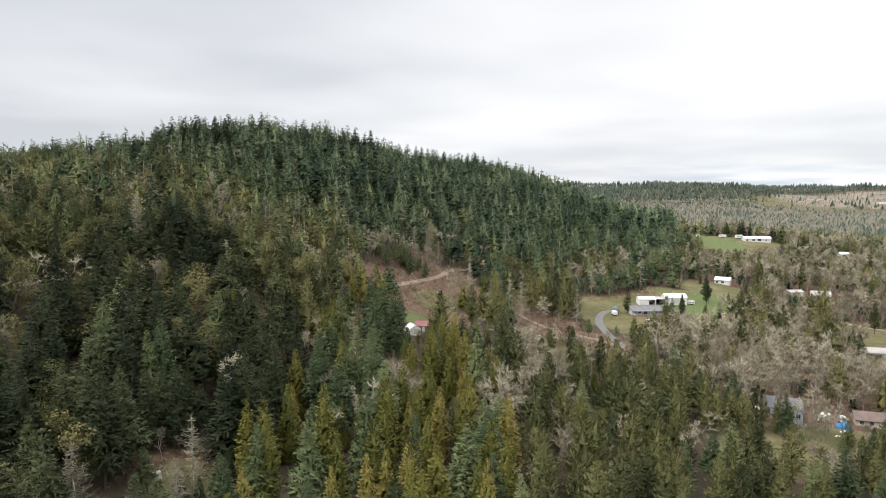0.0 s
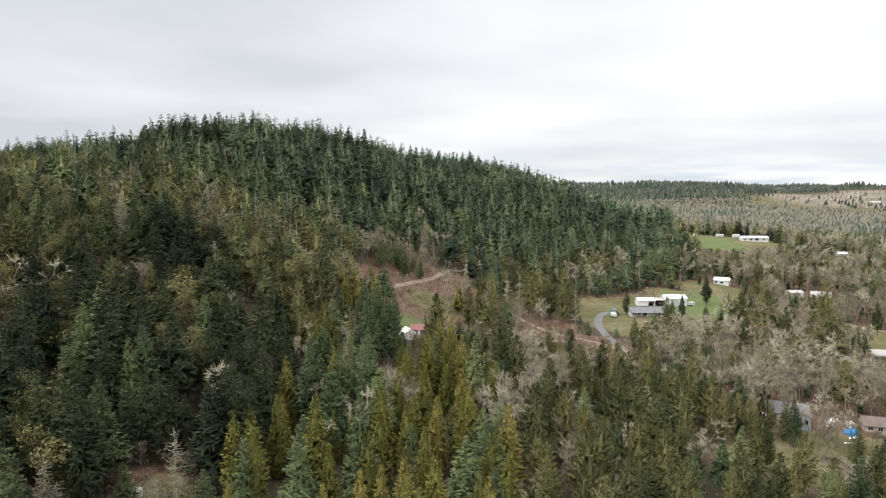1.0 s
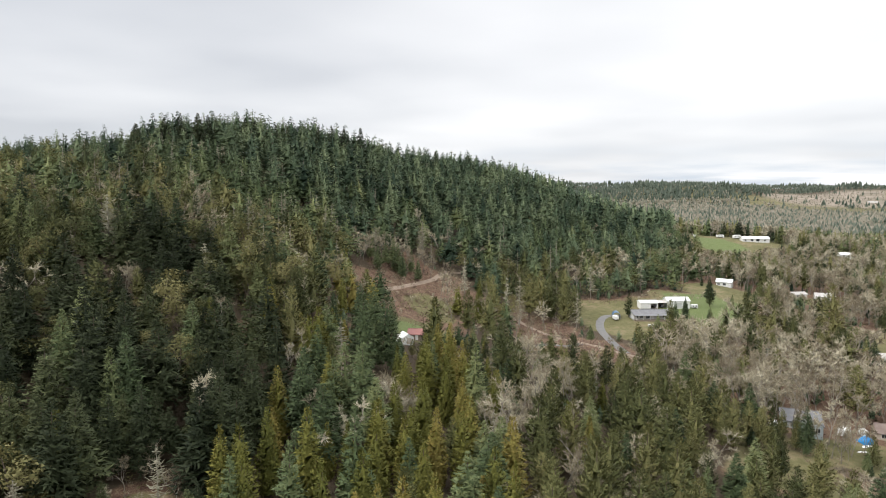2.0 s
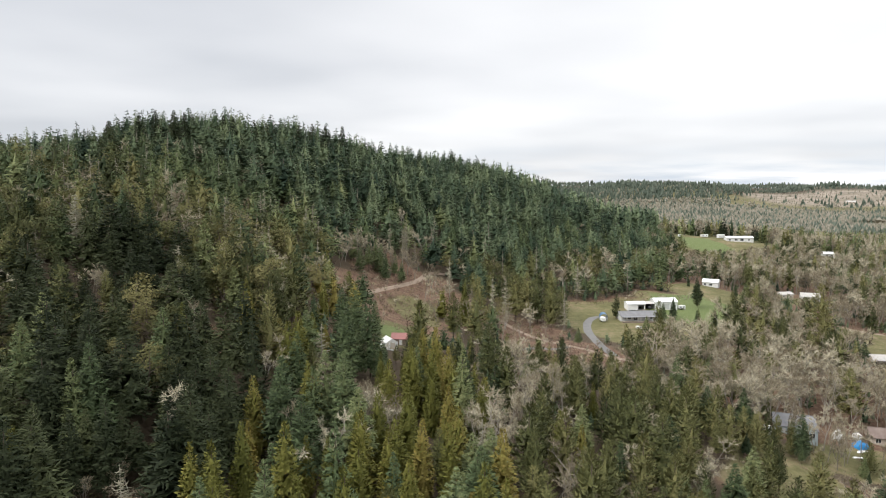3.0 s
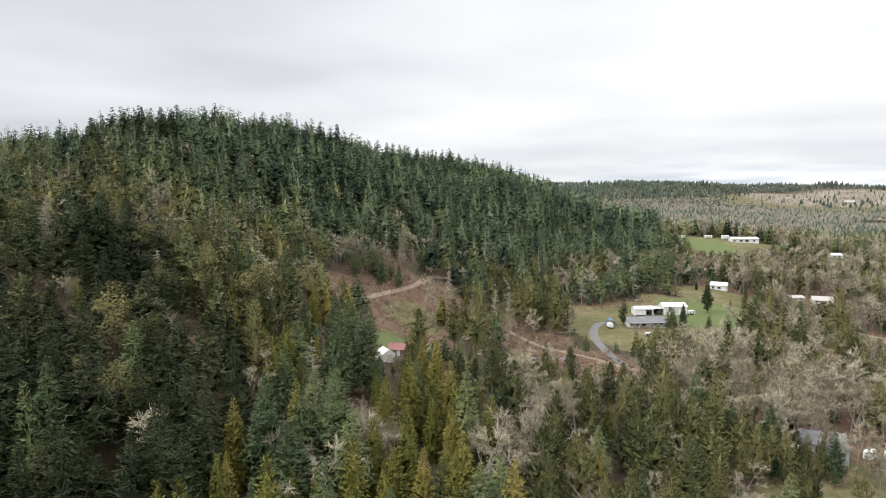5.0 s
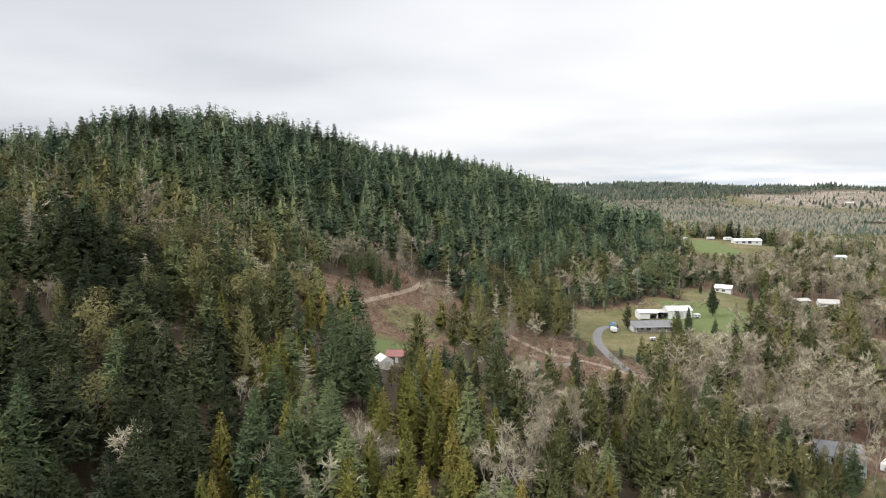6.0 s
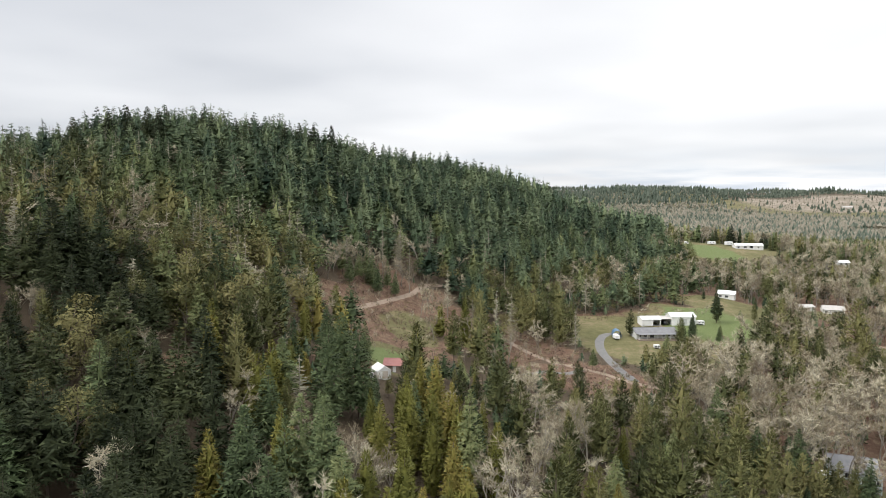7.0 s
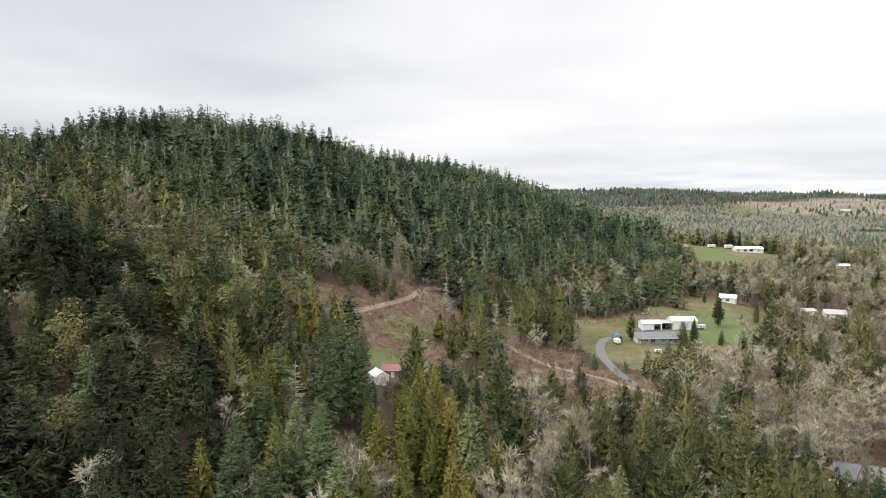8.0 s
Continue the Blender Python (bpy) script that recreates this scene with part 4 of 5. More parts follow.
def plant(rng):
    taken = np.array(TAKEN or [(0, 0, 0)], float)
    cells = []
    y = -30.0
    while y < 4700:
        if 3000 < y < 4150:
            y = 4150.0
        step = 8.2 if y < 262 else 8.6 if y < 370 else 9.0 if y < 800 else 0.0056 * y + 1.2
        lo, hi = min(-0.80 * y - 25, -75), max(0.72 * y + 30, 75)
        if y > 800:
            lo = 60
        x = lo + rng.uniform(0, step)
        while x < hi:
            cells.append((x + rng.uniform(-0.45, 0.45) * step, y + rng.uniform(-0.5, 0.5) * step * (1.0 if y < 800 else 2.4)))
            x += step
        y += step * 0.9
    P = np.array(cells)
    bare = most(P[:, 0], P[:, 1], BARE)
    budget = {k.name: 0 for k in KINDS}
    for (x, y), b in zip(cells, bare):
        if b > 0.2 or not in_view(x, y):
            continue
        if ((taken[:, 0] - x) ** 2 + (taken[:, 1] - y) ** 2 < (taken[:, 2] + 1.6) ** 2).any():
            continue
        if ((PLOTS[:, 0] - x) ** 2 + (PLOTS[:, 1] - y) ** 2 < PLOTS[:, 2] ** 2).any():
            continue
        crest = 468 + max(0.0, 1.55 * (x + 90)) if x < 60 else 700
        if y > crest + 48 and x < 200 and rng.random() < 0.9:   # behind the crest
            continue
        kind, h = mix(x, y, rng)
        if kind is None:
            continue
        if kind is OAK and x < 165 and rng.random() < 0.25:
            continue
        if blob(x, y, -8, 236, 26, 24) > 0.3:
            h *= 0.8
        elif blob(x, y, 104, 318, 34, 20) > 0.3 or blob(x, y, -100, 220, 12, 12) > 0.3 or blob(x, y, -58, 133, 13, 11) > 0.3 or blob(x, y, 236, 424, 34, 18) > 0.3 or blob(x, y, 42, 272, 40, 32) > 0.3:
            h *= 0.55
        stretch_by = 1.0 if y > 2350 else 1.15 if y > 900 else 1.08
        wide, turn, v = stretch_by * rng.uniform(0.82, 1.25), rng.uniform(0, 6.283), int(rng.integers(0, 1000))
        if kind in (OAK, LEAFY):
            wide *= 1.05 if y < 262 else 1.12
        if kind in (FIR, SLOPEFIR, SHADEFIR):
            wide *= 1.05
        if kind is FIR and (y >= 262 or kind.count >= 290) and (y < 330 or x > 165 + 0.28 * (y - 425) or x < -42 and y < 385):
            kind = SLOPEFIR
        if abs(x + 2.5 + 9.5 * (y - 50) / 208) < 5.5 and 190 < y < 258:   # the open dip in front of the greenhouse
            h = min(h, 2.2 + 0.27 * (258 - y))
            if h < 2:
                continue
        if y < 800:
            h = min(h, headroom(x, y))
            if h < 2.5:
                continue
        if 105 < y < 262 and kind.near and kind.count < 290:
            kind.single(x, y, h, wide, turn, v)
        else:
            kind.massed("mid" if y < 640 or kind in (FARWOOD, FARBARE) else "far", x, y, h, wide, turn, v, rng.random())


plant(np.random.default_rng(3))


def valley_oaks(rng):
    """The leafless woods of the valley floor, between and behind the single trees."""
    taken = np.array(TAKEN, float)
    y = 236.0
    while y < 800:
        step = 8.6 if y < 480 else 11.0
        x = max(0.62 * y - 86, 165 + 0.28 * (y - 425) if y > 330 else 0)
        while x < 0.72 * y + 30:
            px, py = x + rng.uniform(-0.5, 0.5) * step, y + rng.uniform(-0.5, 0.5) * step
            x += step
            if float(most(np.array(px), np.array(py), BARE)) > 0.2 or ((PLOTS[:, 0] - px) ** 2 + (PLOTS[:, 1] - py) ** 2 < PLOTS[:, 2] ** 2).any():
                continue
            if ((taken[:, 0] - px) ** 2 + (taken[:, 1] - py) ** 2 < (taken[:, 2] + 1.0) ** 2).any() or blob(px, py, 236, 424, 34, 18) > 0.3:
                continue
            kind = OAK if rng.random() < 0.80 else PINE
            tall = min(rng.uniform(11, 18) + (4 if kind is PINE else 0), headroom(px, py))
            if tall < 3:
                continue
            kind.massed("mid" if py < 480 else "far", px, py, tall, rng.uniform(0.8, 1.15), rng.uniform(0, 6.28), int(rng.integers(0, 99)), rng.random())
        y += step * 0.9


valley_oaks(np.random.default_rng(12))


def strew(rng):
    """Brush on the clearings and along the edges of the woods."""
    for cx, cy, rx, ry, n in ((-6, 372, 30, 36, 260), (-28, 345, 18, 22, 110), (-8, 315, 20, 34, 150), (42, 340, 34, 26, 260), (65, 300, 32, 22, 160), (104, 206, 36, 26, 140), (110, 404, 50, 12, 110), (-22, 262, 10, 16, 30), (-62, 145, 13, 12, 70)):
        for _ in range(n):
            a, r = rng.uniform(0, 6.283), math.sqrt(rng.random())
            x, y = cx + rx * r * math.cos(a), cy + ry * r * math.sin(a)
            k = rng.random()
            if k < 0.22:
                LEAFY.massed("far", x, y, rng.uniform(1.2, 3.2), rng.uniform(1.3, 2.0), a, int(rng.integers(0, 99)), rng.random())
                continue
            if k < 0.34:
                OAK.massed("far", x, y, rng.uniform(1.5, 5.0), rng.uniform(1.1, 1.6), a, int(rng.integers(0, 99)), rng.random())
                continue
            BRUSH.massed("mid", x, y, rng.uniform(0.8, 3.4), rng.uniform(1.2, 2.2), a, int(rng.integers(0, 99)), rng.random())


def undergrowth(rng):
    """Young firs and shrubs between the trunks at the foot of the hill."""
    for x0, x1, y0, y1, n in ((-60, 170, 392, 470, 560), (50, 178, 394, 428, 300), (-150, -20, 230, 400, 600), (60, 260, 226, 560, 1100), (-60, 60, 200, 330, 250)):
        P = np.stack([rng.uniform(x0, x1, n), rng.uniform(y0, y1, n)], 1)
        clear = most(P[:, 0], P[:, 1], BARE)
        for (x, y), b in zip(P, clear):
            if b > 0.15 or ((PLOTS[:, 0] - x) ** 2 + (PLOTS[:, 1] - y) ** 2 < PLOTS[:, 2] ** 2).any():
                continue
            k = (OAK if x0 == 60 and y0 == 230 else FIR) if rng.random() < 0.5 else LEAFY if rng.random() < 0.6 else BRUSH
            k.massed("far" if k is not BRUSH else "mid", x, y, rng.uniform(3, 8) * (0.6 if k is BRUSH else 1), rng.uniform(1.1, 1.6), rng.uniform(0, 6), int(rng.integers(0, 99)), rng.random())


strew(np.random.default_rng(5))
undergrowth(np.random.default_rng(8))
for k in (*KINDS, BRUSH):
    k.finish()

# ---------------------------------------------------------------- buildings

M_WHITE = surface("white_siding", [(0, (0.68, 0.68, 0.66)), (1, (0.84, 0.84, 0.82))], 0.4, rough=0.6, bump=0.08)
M_PALE = surface("pale_grey_siding", [(0, (0.46, 0.47, 0.46)), (1, (0.62, 0.62, 0.60))], 0.4, rough=0.7, bump=0.1)
M_BLUE_WALL = surface("pale_blue_siding", [(0, (0.42, 0.50, 0.54)), (1, (0.55, 0.62, 0.66))], 0.4, rough=0.7, bump=0.1)
M_BEIGE = surface("beige_siding", [(0, (0.42, 0.36, 0.29)), (1, (0.58, 0.52, 0.44))], 0.4, rough=0.7, bump=0.1)
M_GREY_ROOF = surface("grey_shingles", [(0, (0.12, 0.12, 0.125)), (1, (0.23, 0.23, 0.235))], 0.7, rough=0.9, bump=0.4)
M_BROWN_ROOF = surface("brown_shingles", [(0, (0.13, 0.095, 0.08)), (1, (0.24, 0.19, 0.165))], 0.7, rough=0.9, bump=0.4)
M_TAN_ROOF = surface("tan_shingles", [(0, (0.33, 0.315, 0.295)), (1, (0.48, 0.46, 0.43))], 0.7, rough=0.9, bump=0.3)
M_WHITE_ROOF = surface("white_metal_roof", [(0, (0.66, 0.67, 0.68)), (1, (0.84, 0.84, 0.84))], 0.5, rough=0.45, bump=0.05)
M_RED_ROOF = surface("red_metal_roof", [(0, (0.25, 0.10, 0.09)), (1, (0.34, 0.16, 0.14))], 0.6, rough=0.5, bump=0.1)
M_TARP = surface("blue_tarpaulin", [(0, (0.02, 0.15, 0.38)), (1, (0.05, 0.28, 0.56))], 0.9, rough=0.5, bump=0.4)
M_FADED_TARP = surface("faded_blue_tarpaulin", [(0, (0.05, 0.11, 0.19)), (1, (0.10, 0.19, 0.29))], 0.9, rough=0.5, bump=0.4)
M_WOOD = surface("weathered_boards", [(0, (0.17, 0.13, 0.10)), (1, (0.31, 0.26, 0.21))], 1.0, rough=0.9, bump=0.3)
M_TRIM = surface("white_trim", [(0, (0.70, 0.70, 0.69)), (1, (0.82, 0.82, 0.81))], 1.0, rough=0.5, bump=0.0)
M_GLASS, _, _b = base_material("window_glass", 0.08, 0.6)
_b.inputs["Base Color"].default_value = (0.03, 0.035, 0.04, 1)
M_TYRE = surface("tyre_rubber", [(0, (0.02, 0.02, 0.02)), (1, (0.045, 0.045, 0.045))], 3.0, rough=0.9)
M_DARK = surface("dark_timber", [(0, (0.05, 0.04, 0.035)), (1, (0.10, 0.08, 0.07))], 1.0)
M_POLY = surface("white_greenhouse_film", [(0, (0.66, 0.66, 0.63)), (1, (0.80, 0.80, 0.77))], 0.8, rough=0.4, bump=0.15)


def piece(name, bm, mat, parent, label="", bevel=0.0):
    """Links a bmesh as one mesh object under a thing or a part."""
    if bevel:
        bmesh.ops.bevel(bm, geom=list(bm.edges), offset=bevel, segments=2, affect="EDGES", clamp_overlap=True)
    bmesh.ops.recalc_face_normals(bm, faces=bm.faces)
    me = bpy.data.meshes.new(name)
    bm.to_mesh(me)
    bm.free()
    me.materials.append(mat)
    ob = new(name, me)
    ob.parent = parent
    if label:
        ob["label"] = label
    return ob


def box(x0, x1, y0, y1, z0, z1, bm=None):
    bm = bm or bmesh.new()
    v = [bm.verts.new(p) for p in ((x0, y0, z0), (x1, y0, z0), (x1, y1, z0), (x0, y1, z0), (x0, y0, z1), (x1, y0, z1), (x1, y1, z1), (x0, y1, z1))]
    for f in ((0, 1, 2, 3), (4, 5, 6, 7), (0, 1, 5, 4), (1, 2, 6, 5), (2, 3, 7, 6), (3, 0, 4, 7)):
        bm.faces.new([v[i] for i in f])
    return bm


def slab(points, thick):
    """A sheet of four corners with thickness below it."""
    bm = bmesh.new()
    top = [bm.verts.new(p) for p in points]
    low = [bm.verts.new((p[0], p[1], p[2] - thick)) for p in points]
    n = len(points)
    bm.faces.new(top)
    bm.faces.new(low[::-1])
    for i in range(n):
        bm.faces.new((top[i], low[i], low[(i + 1) % n], top[(i + 1) % n]))
    return bm


def thing(name, label, category, x, y, turn=0.0, group="", sink=0.0):
    ob = new(name)
    ob.matrix_basis = pose(x, y, float(height(x, y)) - sink, 0, 0, turn)
    return tagged(ob, label, category, group)


def window(parent, x, z, w, h, y, face=-1):
    """A window in a wall that faces local -y (face -1) or +y (face 1)."""
    f = box(x - w / 2 - 0.09, x + w / 2 + 0.09, y, y + face * 0.06, z - 0.09, z + h + 0.09)
    fr = piece("window", f, M_TRIM, parent)
    piece("pane", box(x - w / 2, x + w / 2, y + face * 0.061, y + face * 0.072, z, z + h), M_GLASS, fr, "dark window pane")
    piece("mullion", box(x - 0.03, x + 0.03, y + face * 0.073, y + face * 0.09, z, z + h), M_TRIM, fr)


def door(parent, x, w, h, y, mat, face=-1):
    d = piece("door", box(x - w / 2, x + w / 2, y, y + face * 0.07, 0.1, h), mat, parent)
    piece("door_handle", box(x + w * 0.35, x + w * 0.42, y + face * 0.071, y + face * 0.12, 1.0, 1.1), M_DARK, d)


def roof_pair(ob, L, W, wall_h, rise, mat, over=0.5, along="x", name="roof", label=""):
    """Two pitched roof slabs with eaves, and a ridge cap."""
    k = rise / (W / 2)
    for sgn in (-1, 1):
        e, d = sgn * (W / 2 + over), wall_h - k * over + 0.16
        pts = [(-L / 2 - over, e, d), (L / 2 + over, e, d), (L / 2 + over, 0, wall_h + rise + 0.16), (-L / 2 - over, 0, wall_h + rise + 0.16)]
        if along == "y":
            pts = [(p[1], p[0], p[2]) for p in pts]
        piece(name, slab(pts, 0.14), mat, ob, label)
    c = box(-L / 2 - over, L / 2 + over, -0.14, 0.14, wall_h + rise + 0.13, wall_h + rise + 0.2) if along == "x" else box(-0.14, 0.14, -L / 2 - over, L / 2 + over, wall_h + rise + 0.13, wall_h + rise + 0.2)
    piece("ridge_cap", c, mat, ob)


def gable_block(L, W, wall_h, rise, along="x", below=2.0):
    bm = bmesh.new()
    prof = [(-W / 2, -below), (W / 2, -below), (W / 2, wall_h), (0, wall_h + rise), (-W / 2, wall_h)]
    ends = []
    for s in (-L / 2, L / 2):
        ends.append([bm.verts.new((s, a, z) if along == "x" else (a, s, z)) for a, z in prof])
    bm.faces.new(ends[0])
    bm.faces.new(ends[1][::-1])
    for i in range(5):
        bm.faces.new((ends[0][i], ends[0][(i + 1) % 5], ends[1][(i + 1) % 5], ends[1][i]))
    return bm


def gabled_house(name, label, x, y, turn, L, W, wall_h, rise, wall, roof, windows=(), doors=(), along="x", over=0.5, category="house", chimney=None, group=""):
    ob = thing(name, label, category, x, y, turn, group)
    piece("wall", gable_block(L, W, wall_h, rise, along), wall, ob)
    roof_pair(ob, L, W, wall_h, rise, roof, over, along)
    front = -(W if along == "x" else L) / 2
    for wx, wz, ww, wh in windows:
        window(ob, wx, wz, ww, wh, front)
    for dx, dw, dh in doors:
        door(ob, dx, dw, dh, front, M_TRIM)
    if chimney:
        piece("chimney", box(chimney[0] - 0.35, chimney[0] + 0.35, chimney[1] - 0.35, chimney[1] + 0.35, wall_h, wall_h + rise + 0.8), M_WOOD, ob, "brown chimney")
    return ob


def open_shed(name, label, x, y, turn, L, W, wall_h, rise, wall, roof, bays, along="x"):
    """A garage of slab walls, with open bays through its front wall: bays are (from, to, height)."""
    ob = thing(name, label, "garage", x, y, turn)
    t = 0.15
    piece("back_wall", box(-L / 2, L / 2, W / 2 - t, W / 2, -2, wall_h), wall, ob)
    for sgn in (-1, 1):
        bm = bmesh.new()
        a, b = sgn * L / 2, sgn * (L / 2 - t)
        prof = [(-W / 2, -2), (W / 2 - t, -2), (W / 2 - t, wall_h), (0, wall_h + rise), (-W / 2, wall_h)]
        e = [[bm.verts.new((s, p, z)) for p, z in prof] for s in (a, b)]
        bm.faces.new(e[0])
        bm.faces.new(e[1][::-1])
        for i in range(5):
            bm.faces.new((e[0][i], e[0][(i + 1) % 5], e[1][(i + 1) % 5], e[1][i]))
        piece("side_wall", bm, wall, ob)
    edges = [-L / 2 + t] + [v for bay in bays for v in bay[:2]] + [L / 2 - t]
    for i in range(0, len(edges), 2):
        if edges[i + 1] - edges[i] > 0.05:
            piece("front_wall", box(edges[i], edges[i + 1], -W / 2, -W / 2 + t, -2, wall_h), wall, ob)
    for a, b, h in bays:
        piece("lintel", box(a, b, -W / 2, -W / 2 + t, h, wall_h), wall, ob)
    piece("floor", box(-L / 2 + t, L / 2 - t, -W / 2, W / 2 - t, -0.3, 0.06), M_GRAVEL, ob, "grey concrete floor")
    roof_pair(ob, L, W, wall_h, rise, roof, 0.35)
    return ob


def vehicle(name, label, x, y, turn, L, W, H, mat, cab=0.55, lift=0.0, z=None):
    """A car, van or trailer: shaped body with glazing and wheels."""
    ob = thing(name, label, "vehicle", x, y, turn)
    bm = box(-L / 2, L / 2, -W / 2, W / 2, 0.3, 0.3 + (H - 0.3) * cab)
    piece("body", bm, mat, ob, bevel=0.08)
    bm = bmesh.new()
    z0, z1 = 0.3 + (H - 0.3) * cab, H
    lo = [(-L * 0.36, -W * 0.46), (L * 0.26, -W * 0.46), (L * 0.26, W * 0.46), (-L * 0.36, W * 0.46)]
    hi = [(-L * 0.30, -W * 0.40), (L * 0.14, -W * 0.40), (L * 0.14, W * 0.40), (-L * 0.30, W * 0.40)]
    a, b = [bm.verts.new((*p, z0)) for p in lo], [bm.verts.new((*p, z1)) for p in hi]
    bm.faces.new(b)
    for i in range(4):
        bm.faces.new((a[i], a[(i + 1) % 4], b[(i + 1) % 4], b[i]))
    piece("cabin", bm, mat if cab > 0.7 else M_GLASS, ob)
    piece("cabin_roof", box(-L * 0.30, L * 0.14, -W * 0.40, W * 0.40, z1, z1 + 0.05), mat, ob)
    for wx in (-L * 0.32, L * 0.32):
        for wy in (-W / 2, W / 2):
            bm = bmesh.new()
            bmesh.ops.create_cone(bm, cap_ends=True, segments=12, radius1=0.33, radius2=0.33, depth=0.22, matrix=pose(wx, wy, 0.33, 90))
            piece("wheel", bm, M_TYRE, ob)
    return ob


def trailer(name, label, x, y, turn, L, W, H, mat):
    """A caravan or box trailer: rounded box with windows, door and wheels."""
    ob = thing(name, label, "trailer", x, y, turn)
    piece("body", box(-L / 2, L / 2, -W / 2, W / 2, 0.55, H), mat, ob, bevel=0.1)
    for wx in (-L * 0.28, L * 0.22):
        window(ob, wx, H * 0.5, 0.9, 0.6, -W / 2)
    door(ob, L * 0.4, 0.7, H * 0.85, -W / 2, M_TRIM)
    for wx in (-0.5, 0.5):
        for wy in (-W / 2 + 0.15, W / 2 - 0.15):
            bm = bmesh.new()
            bmesh.ops.create_cone(bm, cap_ends=True, segments=12, radius1=0.36, radius2=0.36, depth=0.22, matrix=pose(wx, wy, 0.36, 90))
            piece("wheel", bm, M_TYRE, ob)
    piece("drawbar", box(L / 2 - 0.2, L / 2 + 1.1, -0.06, 0.06, 0.5, 0.62), M_DARK, ob)
    return ob


# the ranch house and its outbuildings
ranch = gabled_house("ranch_house", "long pale grey ranch house with a grey shingle roof", 112.5, 364, 2, 19.5, 8.5, 2.5, 1.9, M_PALE, M_GREY_ROOF,
                     [(-8.2, 0.9, 1.3, 1.2), (-5.6, 0.9, 1.6, 1.2), (-2.4, 0.5, 2.0, 1.7), (3.0, 0.9, 1.5, 1.2), (6.2, 0.9, 1.6, 1.2), (8.4, 1.0, 0.9, 1.0)], [(0.4, 1.0, 2.1)], chimney=(4, 1))
porch = [(-9.5, -6.6, 2.35), (9.5, -6.6, 2.35), (9.5, -4.2, 2.62), (-9.5, -4.2, 2.62)]
piece("porch_roof", slab(porch, 0.12), M_GREY_ROOF, ranch, "grey porch roof")
for px in (-9.2, -5.5, -1.8, 1.9, 5.6, 9.2):
    piece("porch_post", box(px - 0.07, px + 0.07, -6.5, -6.36, -1.2, 2.3), M_TRIM, ranch, "white porch post")
piece("porch_floor", box(-9.6, 9.6, -6.7, -4.26, -1.6, 0.1), M_WOOD, ranch, "weathered porch deck")
open_shed("carport_shed", "white open-bay garage with a pale metal roof", 118.0, 385, 0, 9.5, 7, 3.2, 1.0, M_WHITE, M_WHITE_ROOF, [(0.9, 4.2, 2.7)])
shelter = thing("lean_to_shelter", "dark open lean-to between two white garages", "shelter", 126.3, 385.6, 0)
piece("shelter_roof", slab([(-3.2, -3.2, 2.9), (3.0, -3.2, 2.9), (3.0, 3.0, 3.5), (-3.2, 3.0, 3.5)], 0.12), M_TAN_ROOF, shelter, "tan sheet roof")
for px, py in ((-3.0, -3.0), (0, -3.0), (2.8, -3.0), (-3.0, 2.8), (2.8, 2.8)):
    piece("post", box(px - 0.08, px + 0.08, py - 0.08, py + 0.08, -1.5, 2.9), M_WOOD, shelter)
piece("back_boards", box(-3.0, 2.8, 2.86, 2.94, -1.5, 3.2), M_DARK, shelter)
vehicle("parked_car", "dark car parked under the lean-to", 126.0, 384.5, 84, 4.4, 1.8, 1.5, M_TYRE)
gabled_house("white_garage", "large white garage with a white metal roof and roll-up door", 134.6, 386, 0, 12.2, 8.5, 3.9, 1.5, M_WHITE, M_WHITE_ROOF,
             [(4.6, 1.3, 1.0, 0.9)], [(-4.8, 1.0, 2.1)], over=0.4, category="garage")
gar = bpy.data.objects["white_garage"]
rd = piece("roll_up_door", box(-2.6, 1.6, -4.25, -4.33, 0.1, 2.9), M_PALE, gar, "pale grey roll-up door")
for k in range(5):
    piece("door_panel", box(-2.5, 1.5, -4.331, -4.36, 0.16 + k * 0.55, 0.64 + k * 0.55), M_PALE, rd)


def hoop_shelter(name, label, x, y, turn, L, W, H, mat, frame_mat):
    """An arched cover on hoops, open at the front."""
    ob = thing(name, label, "shelter", x, y, turn)
    bm = bmesh.new()
    n, rows = 12, []
    for yy in (-L / 2, -L / 4, 0, L / 4, L / 2):
        for off in (0.0, -0.06):
            rows.append([bm.verts.new(((W / 2 + off) * math.cos(math.pi * k / n), yy, 0.45 * H + (0.55 * H + off) * math.sin(math.pi * k / n))) for k in range(n + 1)])
    for i in range(0, len(rows) - 2, 2):
        for k in range(n):
            bm.faces.new((rows[i][k], rows[i][k + 1], rows[i + 2][k + 1], rows[i + 2][k]))
            bm.faces.new((rows[i + 1][k], rows[i + 3][k], rows[i + 3][k + 1], rows[i + 1][k + 1]))
    for i, j in ((0, 1), (len(rows) - 2, len(rows) - 1)):
        for k in range(n):
            bm.faces.new((rows[i][k], rows[i][k + 1], rows[j][k + 1], rows[j][k]))
    piece("cover", bm, mat, ob)
    for sgn in (-1, 1):
        piece("skirt", box(sgn * W / 2 - 0.04, sgn * W / 2 + 0.02, -L / 2, L / 2, -0.4, 0.46 * H), mat, ob)
        for yy in (-L / 2 + 0.1, 0, L / 2 - 0.1):
            piece("post", box(sgn * (W / 2 - 0.1) - 0.04, sgn * (W / 2 - 0.1) + 0.04, yy - 0.04, yy + 0.04, -0.4, 0.46 * H), frame_mat, ob)
    return ob


